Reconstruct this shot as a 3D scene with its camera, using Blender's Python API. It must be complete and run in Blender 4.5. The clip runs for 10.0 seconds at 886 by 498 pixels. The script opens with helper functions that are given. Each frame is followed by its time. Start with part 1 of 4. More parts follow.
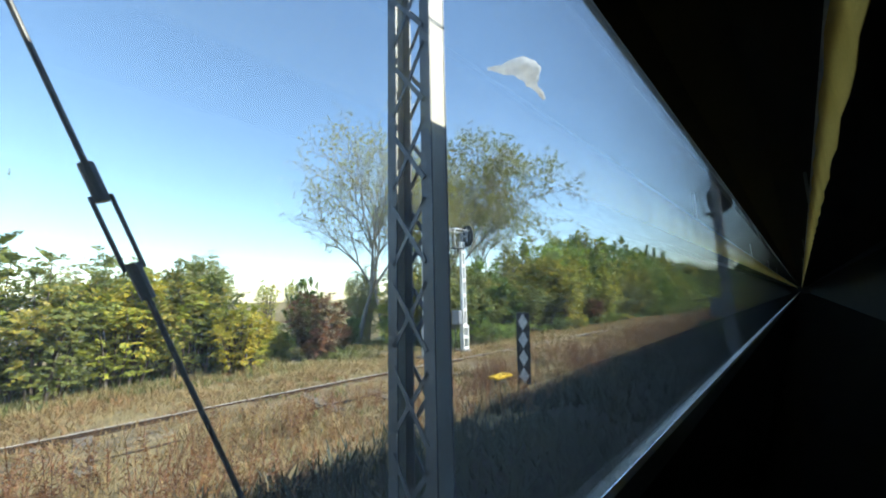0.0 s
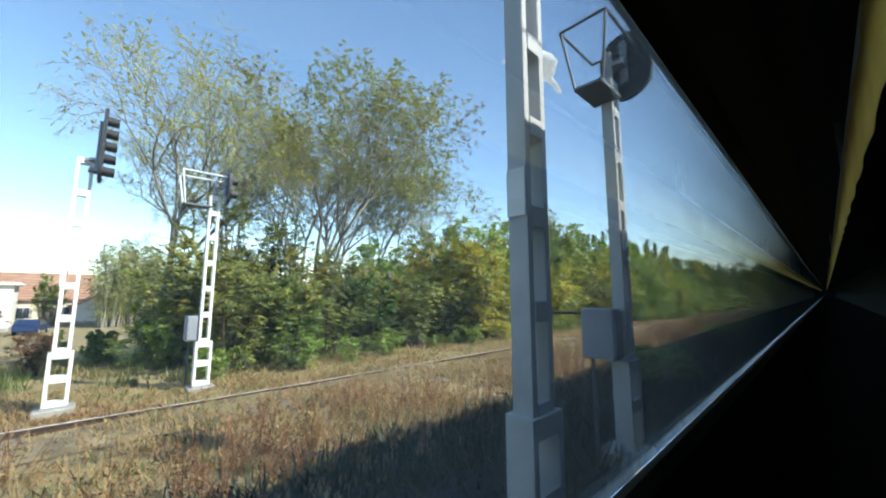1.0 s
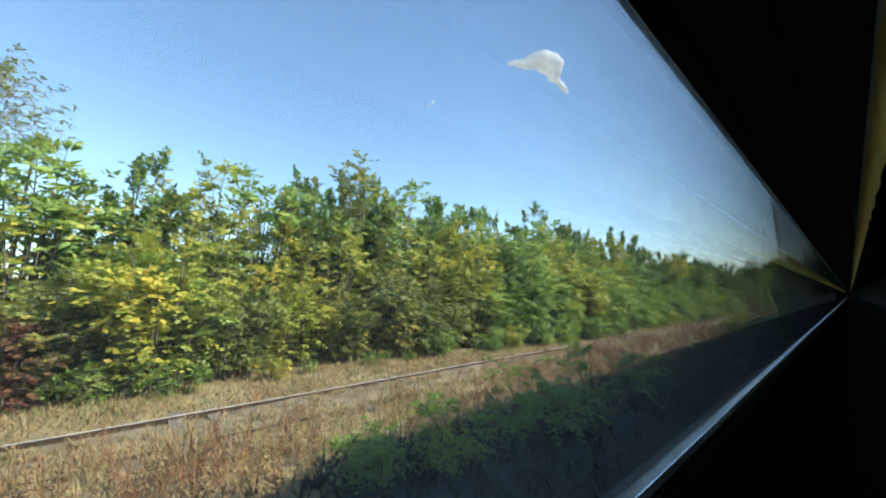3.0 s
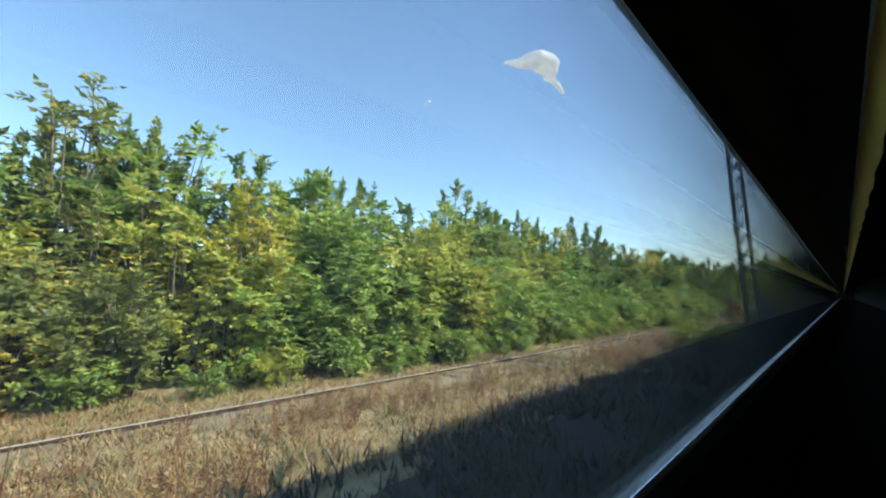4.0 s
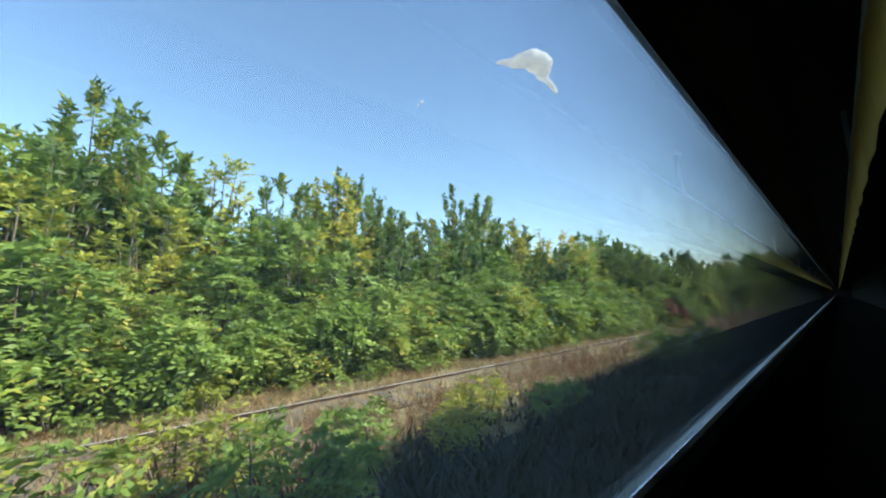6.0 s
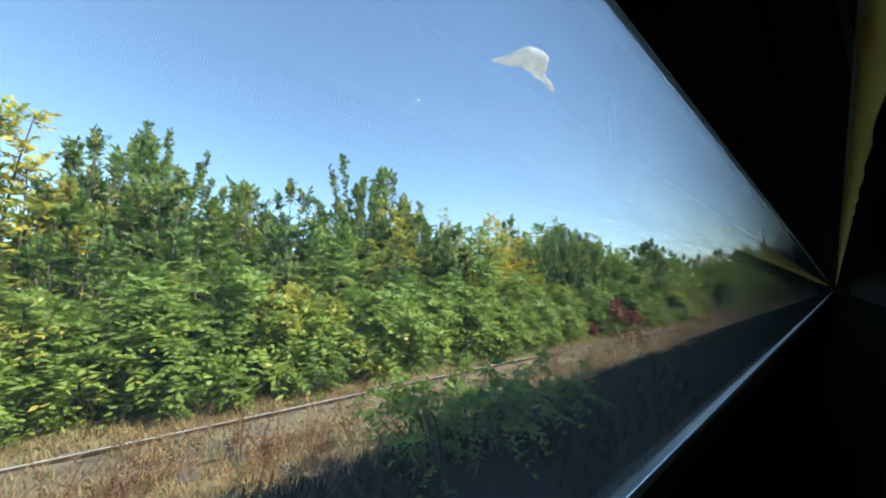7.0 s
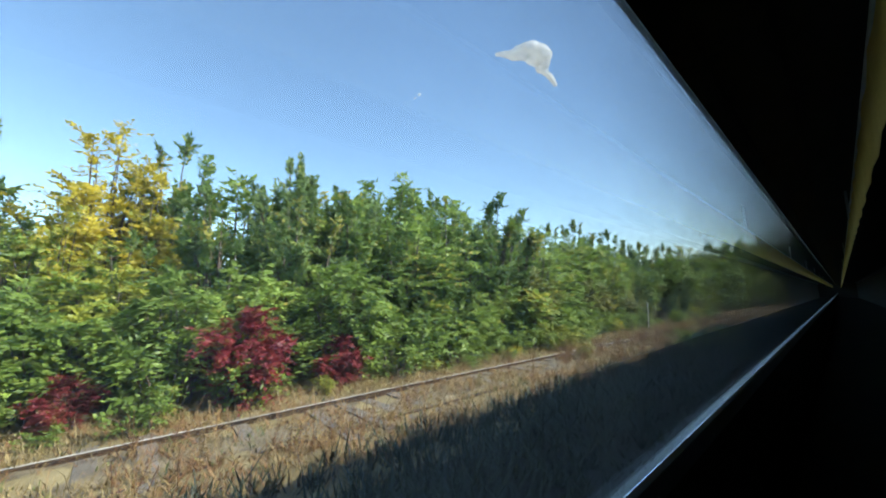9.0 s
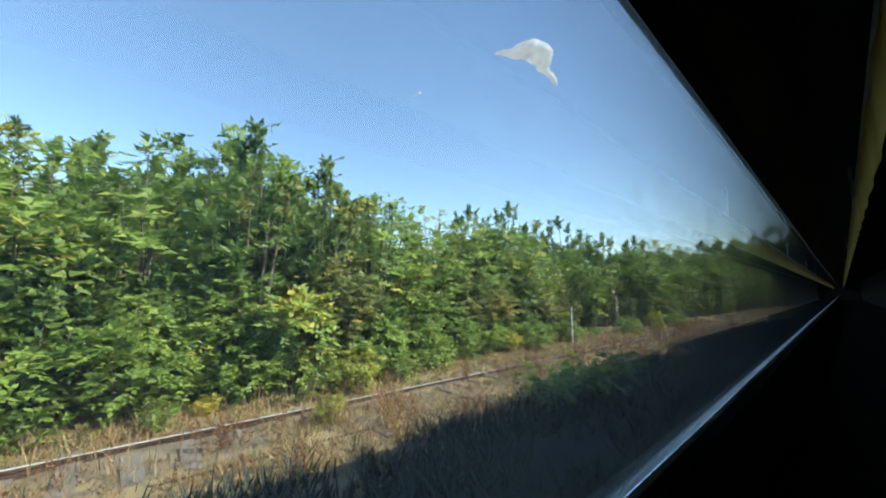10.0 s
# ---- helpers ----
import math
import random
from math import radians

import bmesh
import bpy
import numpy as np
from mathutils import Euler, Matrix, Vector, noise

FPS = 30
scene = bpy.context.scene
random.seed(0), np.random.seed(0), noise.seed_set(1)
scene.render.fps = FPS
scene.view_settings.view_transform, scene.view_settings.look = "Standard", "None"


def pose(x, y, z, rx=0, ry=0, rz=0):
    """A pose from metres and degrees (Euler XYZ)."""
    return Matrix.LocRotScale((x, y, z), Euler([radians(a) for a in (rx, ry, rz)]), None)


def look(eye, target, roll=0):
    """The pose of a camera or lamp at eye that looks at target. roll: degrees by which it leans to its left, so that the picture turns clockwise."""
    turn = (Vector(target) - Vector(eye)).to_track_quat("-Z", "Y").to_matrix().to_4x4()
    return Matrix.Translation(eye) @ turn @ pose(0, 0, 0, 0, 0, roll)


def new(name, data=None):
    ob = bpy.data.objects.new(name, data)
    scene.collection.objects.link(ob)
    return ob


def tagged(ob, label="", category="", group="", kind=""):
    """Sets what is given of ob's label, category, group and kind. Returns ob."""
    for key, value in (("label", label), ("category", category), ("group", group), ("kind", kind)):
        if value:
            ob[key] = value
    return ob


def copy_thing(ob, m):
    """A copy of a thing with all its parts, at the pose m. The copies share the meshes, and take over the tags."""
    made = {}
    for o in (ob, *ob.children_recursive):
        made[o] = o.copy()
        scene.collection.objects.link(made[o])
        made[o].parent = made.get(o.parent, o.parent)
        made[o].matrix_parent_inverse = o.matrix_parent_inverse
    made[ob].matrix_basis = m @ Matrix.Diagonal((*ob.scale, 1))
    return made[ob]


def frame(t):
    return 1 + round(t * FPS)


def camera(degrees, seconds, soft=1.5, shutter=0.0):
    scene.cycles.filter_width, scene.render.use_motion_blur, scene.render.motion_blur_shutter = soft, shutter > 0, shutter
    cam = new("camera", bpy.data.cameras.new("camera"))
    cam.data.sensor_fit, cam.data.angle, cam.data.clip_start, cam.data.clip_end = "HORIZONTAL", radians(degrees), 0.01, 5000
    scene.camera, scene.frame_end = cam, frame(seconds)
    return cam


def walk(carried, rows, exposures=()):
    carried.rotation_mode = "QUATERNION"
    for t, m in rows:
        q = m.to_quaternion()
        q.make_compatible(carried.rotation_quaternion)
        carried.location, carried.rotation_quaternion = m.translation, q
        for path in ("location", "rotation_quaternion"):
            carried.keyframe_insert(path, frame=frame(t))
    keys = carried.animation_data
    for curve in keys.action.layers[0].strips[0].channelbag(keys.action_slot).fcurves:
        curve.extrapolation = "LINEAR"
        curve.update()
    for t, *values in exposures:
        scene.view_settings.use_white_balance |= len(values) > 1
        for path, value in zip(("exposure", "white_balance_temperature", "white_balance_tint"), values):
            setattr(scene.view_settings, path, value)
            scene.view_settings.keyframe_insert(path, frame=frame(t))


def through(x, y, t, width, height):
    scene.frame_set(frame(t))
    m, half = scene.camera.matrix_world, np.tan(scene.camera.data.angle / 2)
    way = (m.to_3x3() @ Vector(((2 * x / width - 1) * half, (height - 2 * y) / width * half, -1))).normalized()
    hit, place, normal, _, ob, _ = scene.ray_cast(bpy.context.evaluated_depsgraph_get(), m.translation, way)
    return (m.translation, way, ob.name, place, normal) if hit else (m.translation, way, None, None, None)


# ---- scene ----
cam = camera(102.3, 10.0, soft=1.9)
PATH = [
    (0.0, pose(0.00, 0.00, 2.22, 97.84, 1.29, -45.05)),
    (0.5, pose(4.87, 0.00, 2.22, 97.53, 0.58, -44.26)),
    (1.0, pose(9.72, 0.00, 2.22, 97.11, -0.00, -43.18)),
    (1.5, pose(14.58, 0.00, 2.22, 97.59, 0.05, -42.86)),
    (2.0, pose(19.42, 0.00, 2.22, 97.48, -0.21, -41.96)),
    (2.5, pose(24.26, 0.00, 2.22, 97.35, 0.12, -41.90)),
    (3.0, pose(29.09, 0.00, 2.22, 97.77, 0.42, -41.46)),
    (3.5, pose(33.91, 0.00, 2.22, 98.07, 0.35, -41.76)),
    (4.0, pose(38.73, 0.00, 2.22, 97.79, 0.35, -41.95)),
    (4.5, pose(43.54, 0.00, 2.22, 97.79, 0.12, -41.56)),
    (5.0, pose(48.35, 0.00, 2.22, 97.56, 0.17, -41.95)),
    (5.5, pose(53.14, 0.00, 2.22, 98.13, 0.65, -42.02)),
    (6.0, pose(57.93, 0.00, 2.22, 97.99, 0.95, -42.26)),
    (6.5, pose(62.71, 0.00, 2.22, 97.84, 1.21, -42.60)),
    (7.0, pose(67.49, 0.00, 2.22, 97.87, 1.27, -42.46)),
    (7.5, pose(72.26, 0.00, 2.22, 97.30, 0.60, -42.54)),
    (8.0, pose(77.02, 0.00, 2.22, 97.24, 0.37, -41.94)),
    (8.5, pose(81.78, 0.00, 2.22, 97.69, 0.74, -42.43)),
    (9.0, pose(86.52, 0.00, 2.22, 97.33, 0.55, -42.11)),
    (9.5, pose(91.27, 0.00, 2.22, 97.13, 0.25, -42.66)),
    (10.0, pose(96.00, 0.00, 2.22, 97.24, 0.25, -41.98)),
]
walk(cam, PATH, [(0.0, 1.20, 6450, 0), (2.2, 1.25, 6450, 0), (5.0, 1.24, 6450, 0), (10.0, 1.17, 6450, 0)])

# ---- light ----
SUN_DIR = Vector((0.62, -0.87, 0.88)).normalized()          # towards the sun
world = bpy.data.worlds.new("world")
scene.world = world
world.use_nodes = True
wn = world.node_tree.nodes
sky = wn.new("ShaderNodeTexSky")
sky.sky_type, sky.sun_disc = "NISHITA", False
sky.sun_elevation = math.asin(SUN_DIR.z)
sky.sun_rotation = math.atan2(SUN_DIR.x, SUN_DIR.y)
sky.air_density, sky.dust_density, sky.ozone_density = 1.15, 0.25, 2.6
world.node_tree.links.new(sky.outputs[0], wn["Background"].inputs[0])
wn["Background"].inputs[1].default_value = 0.15
sun = new("sun", bpy.data.lights.new("sun", "SUN"))
sun.data.energy, sun.data.angle, sun.data.color = 4.5, radians(0.5), (1.0, 0.93, 0.82)
sun.matrix_world = look(SUN_DIR * 60, (0, 0, 0))


# ---- materials ----
def rgb(c):
    return (c[0], c[1], c[2], 1.0)


def surface(name, low, high, rough=0.8, metal=0.0, grain=12.0, blotch=0.8, bump=0.2, island=0.0, coords="Object", relief=0.01):
    """Two colours mixed by coarse and fine noise, with fine relief."""
    m = bpy.data.materials.new(name)
    m.use_nodes = True
    nt = m.node_tree
    n, link = nt.nodes, nt.links.new
    bsdf = n["Principled BSDF"]
    bsdf.inputs["Roughness"].default_value, bsdf.inputs["Metallic"].default_value = rough, metal
    tc = n.new("ShaderNodeTexCoord")
    fine, coarse = n.new("ShaderNodeTexNoise"), n.new("ShaderNodeTexNoise")
    fine.inputs["Scale"].default_value, coarse.inputs["Scale"].default_value = grain, blotch
    fine.inputs["Detail"].default_value = 6
    for t in (fine, coarse):
        link(tc.outputs[coords], t.inputs["Vector"])
    add = n.new("ShaderNodeMath")
    add.operation = "MULTIPLY_ADD"
    link(fine.outputs["Fac"], add.inputs[0])
    add.inputs[1].default_value = 0.55
    link(coarse.outputs["Fac"], add.inputs[2])
    last = add
    if island:
        info = n.new("ShaderNodeObjectInfo")
        more = n.new("ShaderNodeMath")
        more.operation = "MULTIPLY_ADD"
        link(info.outputs["Random"], more.inputs[0])
        more.inputs[1].default_value = island
        link(add.outputs[0], more.inputs[2])
        last = more
    ramp = n.new("ShaderNodeMapRange")
    ramp.inputs["From Min"].default_value, ramp.inputs["From Max"].default_value = 0.5, 1.05 + island
    link(last.outputs[0], ramp.inputs["Value"])
    mix = n.new("ShaderNodeMix")
    mix.data_type = "RGBA"
    link(ramp.outputs[0], mix.inputs[0])
    mix.inputs[6].default_value, mix.inputs[7].default_value = rgb(low), rgb(high)
    link(mix.outputs[2], bsdf.inputs["Base Color"])
    if bump:
        b = n.new("ShaderNodeBump")
        b.inputs["Strength"].default_value, b.inputs["Distance"].default_value = bump, relief
        link(fine.outputs["Fac"], b.inputs["Height"])
        link(b.outputs[0], bsdf.inputs["Normal"])
    return m


def foliage(name, dark, light, turned, share=0.2, glow=0.45, patch=0.9):
    """Leaves: two greens by patch and by leaf, with a share of leaves that have turned; light passes through."""
    m = bpy.data.materials.new(name)
    m.use_nodes = True
    nt = m.node_tree
    n, link = nt.nodes, nt.links.new
    bsdf, out = n["Principled BSDF"], n["Material Output"]
    bsdf.inputs["Roughness"].default_value = 0.5
    bsdf.inputs["Specular IOR Level"].default_value = 0.35
    geo, tc, info = n.new("ShaderNodeNewGeometry"), n.new("ShaderNodeTexCoord"), n.new("ShaderNodeObjectInfo")
    noise_a, noise_b = n.new("ShaderNodeTexNoise"), n.new("ShaderNodeTexNoise")
    noise_a.inputs["Scale"].default_value, noise_b.inputs["Scale"].default_value = patch, 0.45
    shift = n.new("ShaderNodeVectorMath")
    shift.operation = "MULTIPLY_ADD"
    link(info.outputs["Random"], shift.inputs[0])
    shift.inputs[1].default_value = (40, 23, 31)
    link(tc.outputs["Object"], shift.inputs[2])
    for t in (noise_a, noise_b):
        link(shift.outputs[0], t.inputs["Vector"])
    s = n.new("ShaderNodeMath")
    s.operation = "MULTIPLY_ADD"
    link(geo.outputs["Random Per Island"], s.inputs[0])
    s.inputs[1].default_value = 0.5
    link(noise_a.outputs["Fac"], s.inputs[2])
    r = n.new("ShaderNodeMapRange")
    r.inputs["From Min"].default_value, r.inputs["From Max"].default_value = 0.4, 1.1
    link(s.outputs[0], r.inputs["Value"])
    mix = n.new("ShaderNodeMix")
    mix.data_type = "RGBA"
    link(r.outputs[0], mix.inputs[0])
    mix.inputs[6].default_value, mix.inputs[7].default_value = rgb(dark), rgb(light)
    s2 = n.new("ShaderNodeMath")
    s2.operation = "MULTIPLY_ADD"
    link(geo.outputs["Random Per Island"], s2.inputs[0])
    s2.inputs[1].default_value = 0.35
    link(noise_b.outputs["Fac"], s2.inputs[2])
    r2 = n.new("ShaderNodeMapRange")
    r2.inputs["From Min"].default_value, r2.inputs["From Max"].default_value = 0.92 - share * 0.6, 1.02 - share * 0.6
    link(s2.outputs[0], r2.inputs["Value"])
    mix2 = n.new("ShaderNodeMix")
    mix2.data_type = "RGBA"
    link(r2.outputs[0], mix2.inputs[0])
    link(mix.outputs[2], mix2.inputs[6])
    mix2.inputs[7].default_value = rgb(turned)
    link(mix2.outputs[2], bsdf.inputs["Base Color"])
    tr = n.new("ShaderNodeBsdfTranslucent")
    link(mix2.outputs[2], tr.inputs["Color"])
    both = n.new("ShaderNodeMixShader")
    both.inputs[0].default_value = glow
    link(bsdf.outputs[0], both.inputs[1])
    link(tr.outputs[0], both.inputs[2])
    link(both.outputs[0], out.inputs["Surface"])
    return m


M = {
    "ground": surface("dry_grass_ground", (0.16, 0.125, 0.065), (0.34, 0.275, 0.15), 0.95, grain=7, blotch=0.9, bump=0.6, relief=0.05),
    # near-black: the train's shade is put into this colour
    "ballast": surface("shadow_dark_ballast", (0.013, 0.014, 0.016), (0.040, 0.040, 0.042), 0.95, grain=18, blotch=1.2, bump=0.9, relief=0.04),
    "straw": foliage("straw", (0.235, 0.168, 0.074), (0.49, 0.385, 0.185), (0.32, 0.165, 0.075), 0.30, 0.3, 0.5),
    "weed_dry": foliage("dry_weed", (0.13, 0.06, 0.035), (0.30, 0.15, 0.07), (0.42, 0.28, 0.12), 0.3, 0.25, 0.8),
    # weed colour lowered to deepen the shade beside the train
    "weed_shade": foliage("shade_darkened_weeds", (0.010, 0.018, 0.009), (0.028, 0.042, 0.018), (0.04, 0.028, 0.016), 0.20, 0.2, 0.8),
    "lawn": foliage("rough_grass", (0.07, 0.095, 0.03), (0.20, 0.24, 0.07), (0.36, 0.28, 0.12), 0.35, 0.3, 0.5),
    "gravel": surface("dirty_gravel", (0.10, 0.078, 0.048), (0.31, 0.25, 0.165), 0.95, grain=22, blotch=2.6, bump=0.9, relief=0.03),
    "rail_side": surface("rusty_rail", (0.035, 0.022, 0.015), (0.10, 0.06, 0.038), 0.85, 0.2, grain=30, blotch=2),
    "rail_top": surface("worn_rail_head", (0.42, 0.38, 0.33), (0.66, 0.62, 0.56), 0.45, 0.15, grain=40, blotch=2, bump=0.1),
    "sleeper": surface("weathered_sleeper", (0.09, 0.075, 0.06), (0.25, 0.21, 0.17), 0.9, grain=14, blotch=2, island=0.3),
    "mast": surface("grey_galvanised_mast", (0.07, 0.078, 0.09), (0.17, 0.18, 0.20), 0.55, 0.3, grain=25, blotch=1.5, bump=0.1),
    # lighter copy of the mast steel for the side that takes the sun
    "mast_lit": surface("sunlit_mast_web", (0.42, 0.40, 0.34), (0.62, 0.60, 0.52), 0.6, 0.1, grain=20, blotch=1.2, bump=0.1),
    "white": surface("white_signal_paint", (0.62, 0.62, 0.60), (0.84, 0.84, 0.82), 0.55, grain=18, blotch=1.5, bump=0.1),
    # shaded copy of the white signal paint
    "white_shaded": surface("shade_greyed_white_paint", (0.36, 0.37, 0.38), (0.56, 0.56, 0.55), 0.6, grain=14, blotch=1.2, bump=0.15),
    "grey_paint": surface("grey_paint", (0.20, 0.22, 0.25), (0.32, 0.34, 0.38), 0.6, grain=15, blotch=1.2, bump=0.12),
    "black": surface("black_enamel", (0.012, 0.012, 0.013), (0.035, 0.035, 0.038), 0.45, grain=20, blotch=1.5, bump=0.08),
    "lens": surface("signal_lens", (0.02, 0.03, 0.03), (0.06, 0.07, 0.07), 0.12, grain=5, blotch=1, bump=0),
    "yellow": surface("yellow_paint", (0.62, 0.40, 0.02), (0.80, 0.56, 0.04), 0.55, grain=16, blotch=2, bump=0.1),
    "concrete": surface("concrete", (0.22, 0.215, 0.20), (0.40, 0.39, 0.36), 0.9, grain=18, blotch=1.5, bump=0.35),
    "cable": surface("steel_cable", (0.05, 0.05, 0.05), (0.12, 0.115, 0.11), 0.5, 0.6, grain=60, blotch=4, bump=0.2),
    "bark": surface("bark", (0.07, 0.055, 0.04), (0.19, 0.15, 0.115), 0.95, grain=16, blotch=3, bump=0.7),
    "bark_grey": surface("grey_bark", (0.17, 0.155, 0.13), (0.34, 0.315, 0.275), 0.95, grain=16, blotch=3, bump=0.7),
    "sumac": foliage("green_compound_leaves", (0.112, 0.178, 0.035), (0.324, 0.438, 0.090), (0.48, 0.43, 0.09), 0.10),
    "sumac_light": foliage("light_compound_leaves", (0.133, 0.210, 0.039), (0.388, 0.504, 0.106), (0.58, 0.48, 0.09), 0.18),
    "bush_dark": foliage("dark_leaves", (0.064, 0.122, 0.030), (0.222, 0.312, 0.068), (0.42, 0.37, 0.08), 0.20),
    "bush_olive": foliage("olive_leaves", (0.105, 0.130, 0.036), (0.300, 0.330, 0.080), (0.46, 0.38, 0.08), 0.22),
    "plume": foliage("plumed_leaves", (0.090, 0.150, 0.042), (0.280, 0.370, 0.110), (0.52, 0.46, 0.10), 0.10),
    "bush_yellow": foliage("yellowing_leaves", (0.192, 0.236, 0.038), (0.525, 0.531, 0.085), (0.62, 0.50, 0.065), 0.30),
    "bush_gold": foliage("golden_leaves", (0.396, 0.330, 0.035), (0.704, 0.583, 0.060), (0.26, 0.30, 0.06), 0.22),
    "bush_amber": foliage("half_turned_leaves", (0.28, 0.245, 0.035), (0.55, 0.45, 0.065), (0.20, 0.27, 0.06), 0.34),
    "bush_red": foliage("crimson_leaves", (0.14, 0.022, 0.030), (0.36, 0.060, 0.062), (0.16, 0.19, 0.045), 0.24),
    "bush_brown": foliage("russet_leaves", (0.13, 0.05, 0.03), (0.27, 0.13, 0.06), (0.16, 0.17, 0.05), 0.2),
    "robinia": foliage("sparse_autumn_leaves", (0.27, 0.28, 0.07), (0.54, 0.52, 0.15), (0.34, 0.24, 0.09), 0.14),
    "robinia_dark": foliage("browning_green_leaves", (0.15, 0.18, 0.05), (0.36, 0.37, 0.10), (0.24, 0.15, 0.075), 0.25),
    "birch": foliage("fading_birch_leaves", (0.20, 0.23, 0.085), (0.42, 0.43, 0.17), (0.48, 0.40, 0.14), 0.2),
    "wall_white": surface("white_plaster", (0.66, 0.64, 0.58), (0.82, 0.80, 0.75), 0.9, grain=10, blotch=0.6, bump=0.2),
    "wall_cream": surface("cream_plaster", (0.58, 0.52, 0.40), (0.72, 0.67, 0.54), 0.9, grain=10, blotch=0.6, bump=0.2),
    "tile": surface("red_roof_tile", (0.24, 0.13, 0.085), (0.38, 0.23, 0.16), 0.85, grain=9, blotch=0.9, bump=0.3, island=0.2),
    "pane": surface("dark_window_pane", (0.03, 0.04, 0.05), (0.07, 0.085, 0.10), 0.08, grain=2, blotch=0.5, bump=0),
    "car_blue": surface("blue_car_paint", (0.022, 0.04, 0.11), (0.035, 0.06, 0.15), 0.25, 0.3, grain=4, blotch=0.5, bump=0),
    "tyre": surface("tyre_rubber", (0.015, 0.015, 0.015), (0.04, 0.04, 0.04), 0.85, grain=20, blotch=2),
    "carriage": surface("blue_carriage_paint", (0.03, 0.05, 0.11), (0.06, 0.08, 0.15), 0.4, grain=8, blotch=0.4, bump=0.05),
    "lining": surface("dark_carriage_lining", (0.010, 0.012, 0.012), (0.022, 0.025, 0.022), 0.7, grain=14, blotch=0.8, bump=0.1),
    "aluminium": surface("aluminium_sill", (0.40, 0.42, 0.45), (0.58, 0.60, 0.63), 0.4, 0.6, grain=30, blotch=2, bump=0.05),
    "curtain": surface("yellow_curtain_cloth", (0.60, 0.42, 0.08), (0.80, 0.60, 0.16), 0.9, grain=60, blotch=3, bump=0.3),
    # white of the stand-in for a reflection in the window glass
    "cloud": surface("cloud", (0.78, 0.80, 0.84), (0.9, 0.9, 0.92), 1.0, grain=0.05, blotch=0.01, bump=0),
}


def glazing(name, tint, dust):
    """Clear polished window glass under an uneven film of dust, which also imitates the veil of reflections."""
    m = bpy.data.materials.new(name)
    m.use_nodes = True
    n, link = m.node_tree.nodes, m.node_tree.links.new
    n.remove(n["Principled BSDF"])
    glass = n.new("ShaderNodeBsdfGlass")
    glass.inputs["Color"].default_value = rgb(tint)
    glass.inputs["Roughness"].default_value = 0.0
    glass.inputs["IOR"].default_value = 1.52
    film_a, film_b, mix = n.new("ShaderNodeBsdfTranslucent"), n.new("ShaderNodeTexNoise"), n.new("ShaderNodeMixShader")
    film_a.inputs["Color"].default_value = (0.62, 0.66, 0.70, 1)
    film_b.inputs["Scale"].default_value, film_b.inputs["Detail"].default_value = 3.0, 8
    amount, tc = n.new("ShaderNodeMapRange"), n.new("ShaderNodeTexCoord")
    amount.inputs["From Min"].default_value, amount.inputs["From Max"].default_value = 0.25, 0.75
    amount.inputs["To Min"].default_value, amount.inputs["To Max"].default_value = dust * 0.7, dust * 1.3
    link(tc.outputs["Object"], film_b.inputs["Vector"])
    link(film_b.outputs["Fac"], amount.inputs["Value"])
    link(amount.outputs[0], mix.inputs[0])
    link(glass.outputs[0], mix.inputs[1])
    link(film_a.outputs[0], mix.inputs[2])
    link(mix.outputs[0], n["Material Output"].inputs["Surface"])
    return m


M["glass"] = glazing("window_glass", (0.985, 0.99, 1.0), 0.0)
# the outer pane's film also lifts the darks like reflected haze
M["glass_dusty_hazy"] = glazing("dusty_hazy_window_glass", (0.985, 0.99, 1.0), 0.045)


def thin(m, through, scale):
    """Lets part of the light pass straight through, unevenly."""
    nt = m.node_tree
    n, link = nt.nodes, nt.links.new
    tc, tex, r = n.new("ShaderNodeTexCoord"), n.new("ShaderNodeTexNoise"), n.new("ShaderNodeMapRange")
    tex.inputs["Scale"].default_value = scale
    link(tc.outputs["Object"], tex.inputs["Vector"])
    link(tex.outputs["Fac"], r.inputs["Value"])
    r.inputs["From Min"].default_value, r.inputs["From Max"].default_value = 0.3, 0.7
    r.inputs["To Min"].default_value, r.inputs["To Max"].default_value = through - 0.18, through + 0.18
    clear, trans, both, soft = n.new("ShaderNodeBsdfTransparent"), n.new("ShaderNodeBsdfTranslucent"), n.new("ShaderNodeMixShader"), n.new("ShaderNodeMixShader")
    soft.inputs[0].default_value = 0.4
    link(n["Principled BSDF"].outputs[0], soft.inputs[1])
    link(trans.outputs[0], soft.inputs[2])
    link(r.outputs[0], both.inputs[0])
    link(soft.outputs[0], both.inputs[1])
    link(clear.outputs[0], both.inputs[2])
    link(both.outputs[0], n["Material Output"].inputs["Surface"])


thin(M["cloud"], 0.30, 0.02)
for key in ("ballast", "ground", "gravel"):
    M[key].node_tree.nodes["Principled BSDF"].inputs["Specular IOR Level"].default_value = 0.1


# ---- mesh helpers ----
def part(name, bm, material, parent=None, label=""):
    """One mesh object from a bmesh, under its thing."""
    me = bpy.data.meshes.new(name)
    bm.to_mesh(me)
    bm.free()
    me.materials.append(material)
    ob = new(name, me)
    ob.parent = parent
    return tagged(ob, label)


def thing(name, at, label, category, group="", kind=""):
    ob = new(name)
    ob.empty_display_size = 0.2
    ob.location = at
    return tagged(ob, label, category, group, kind)


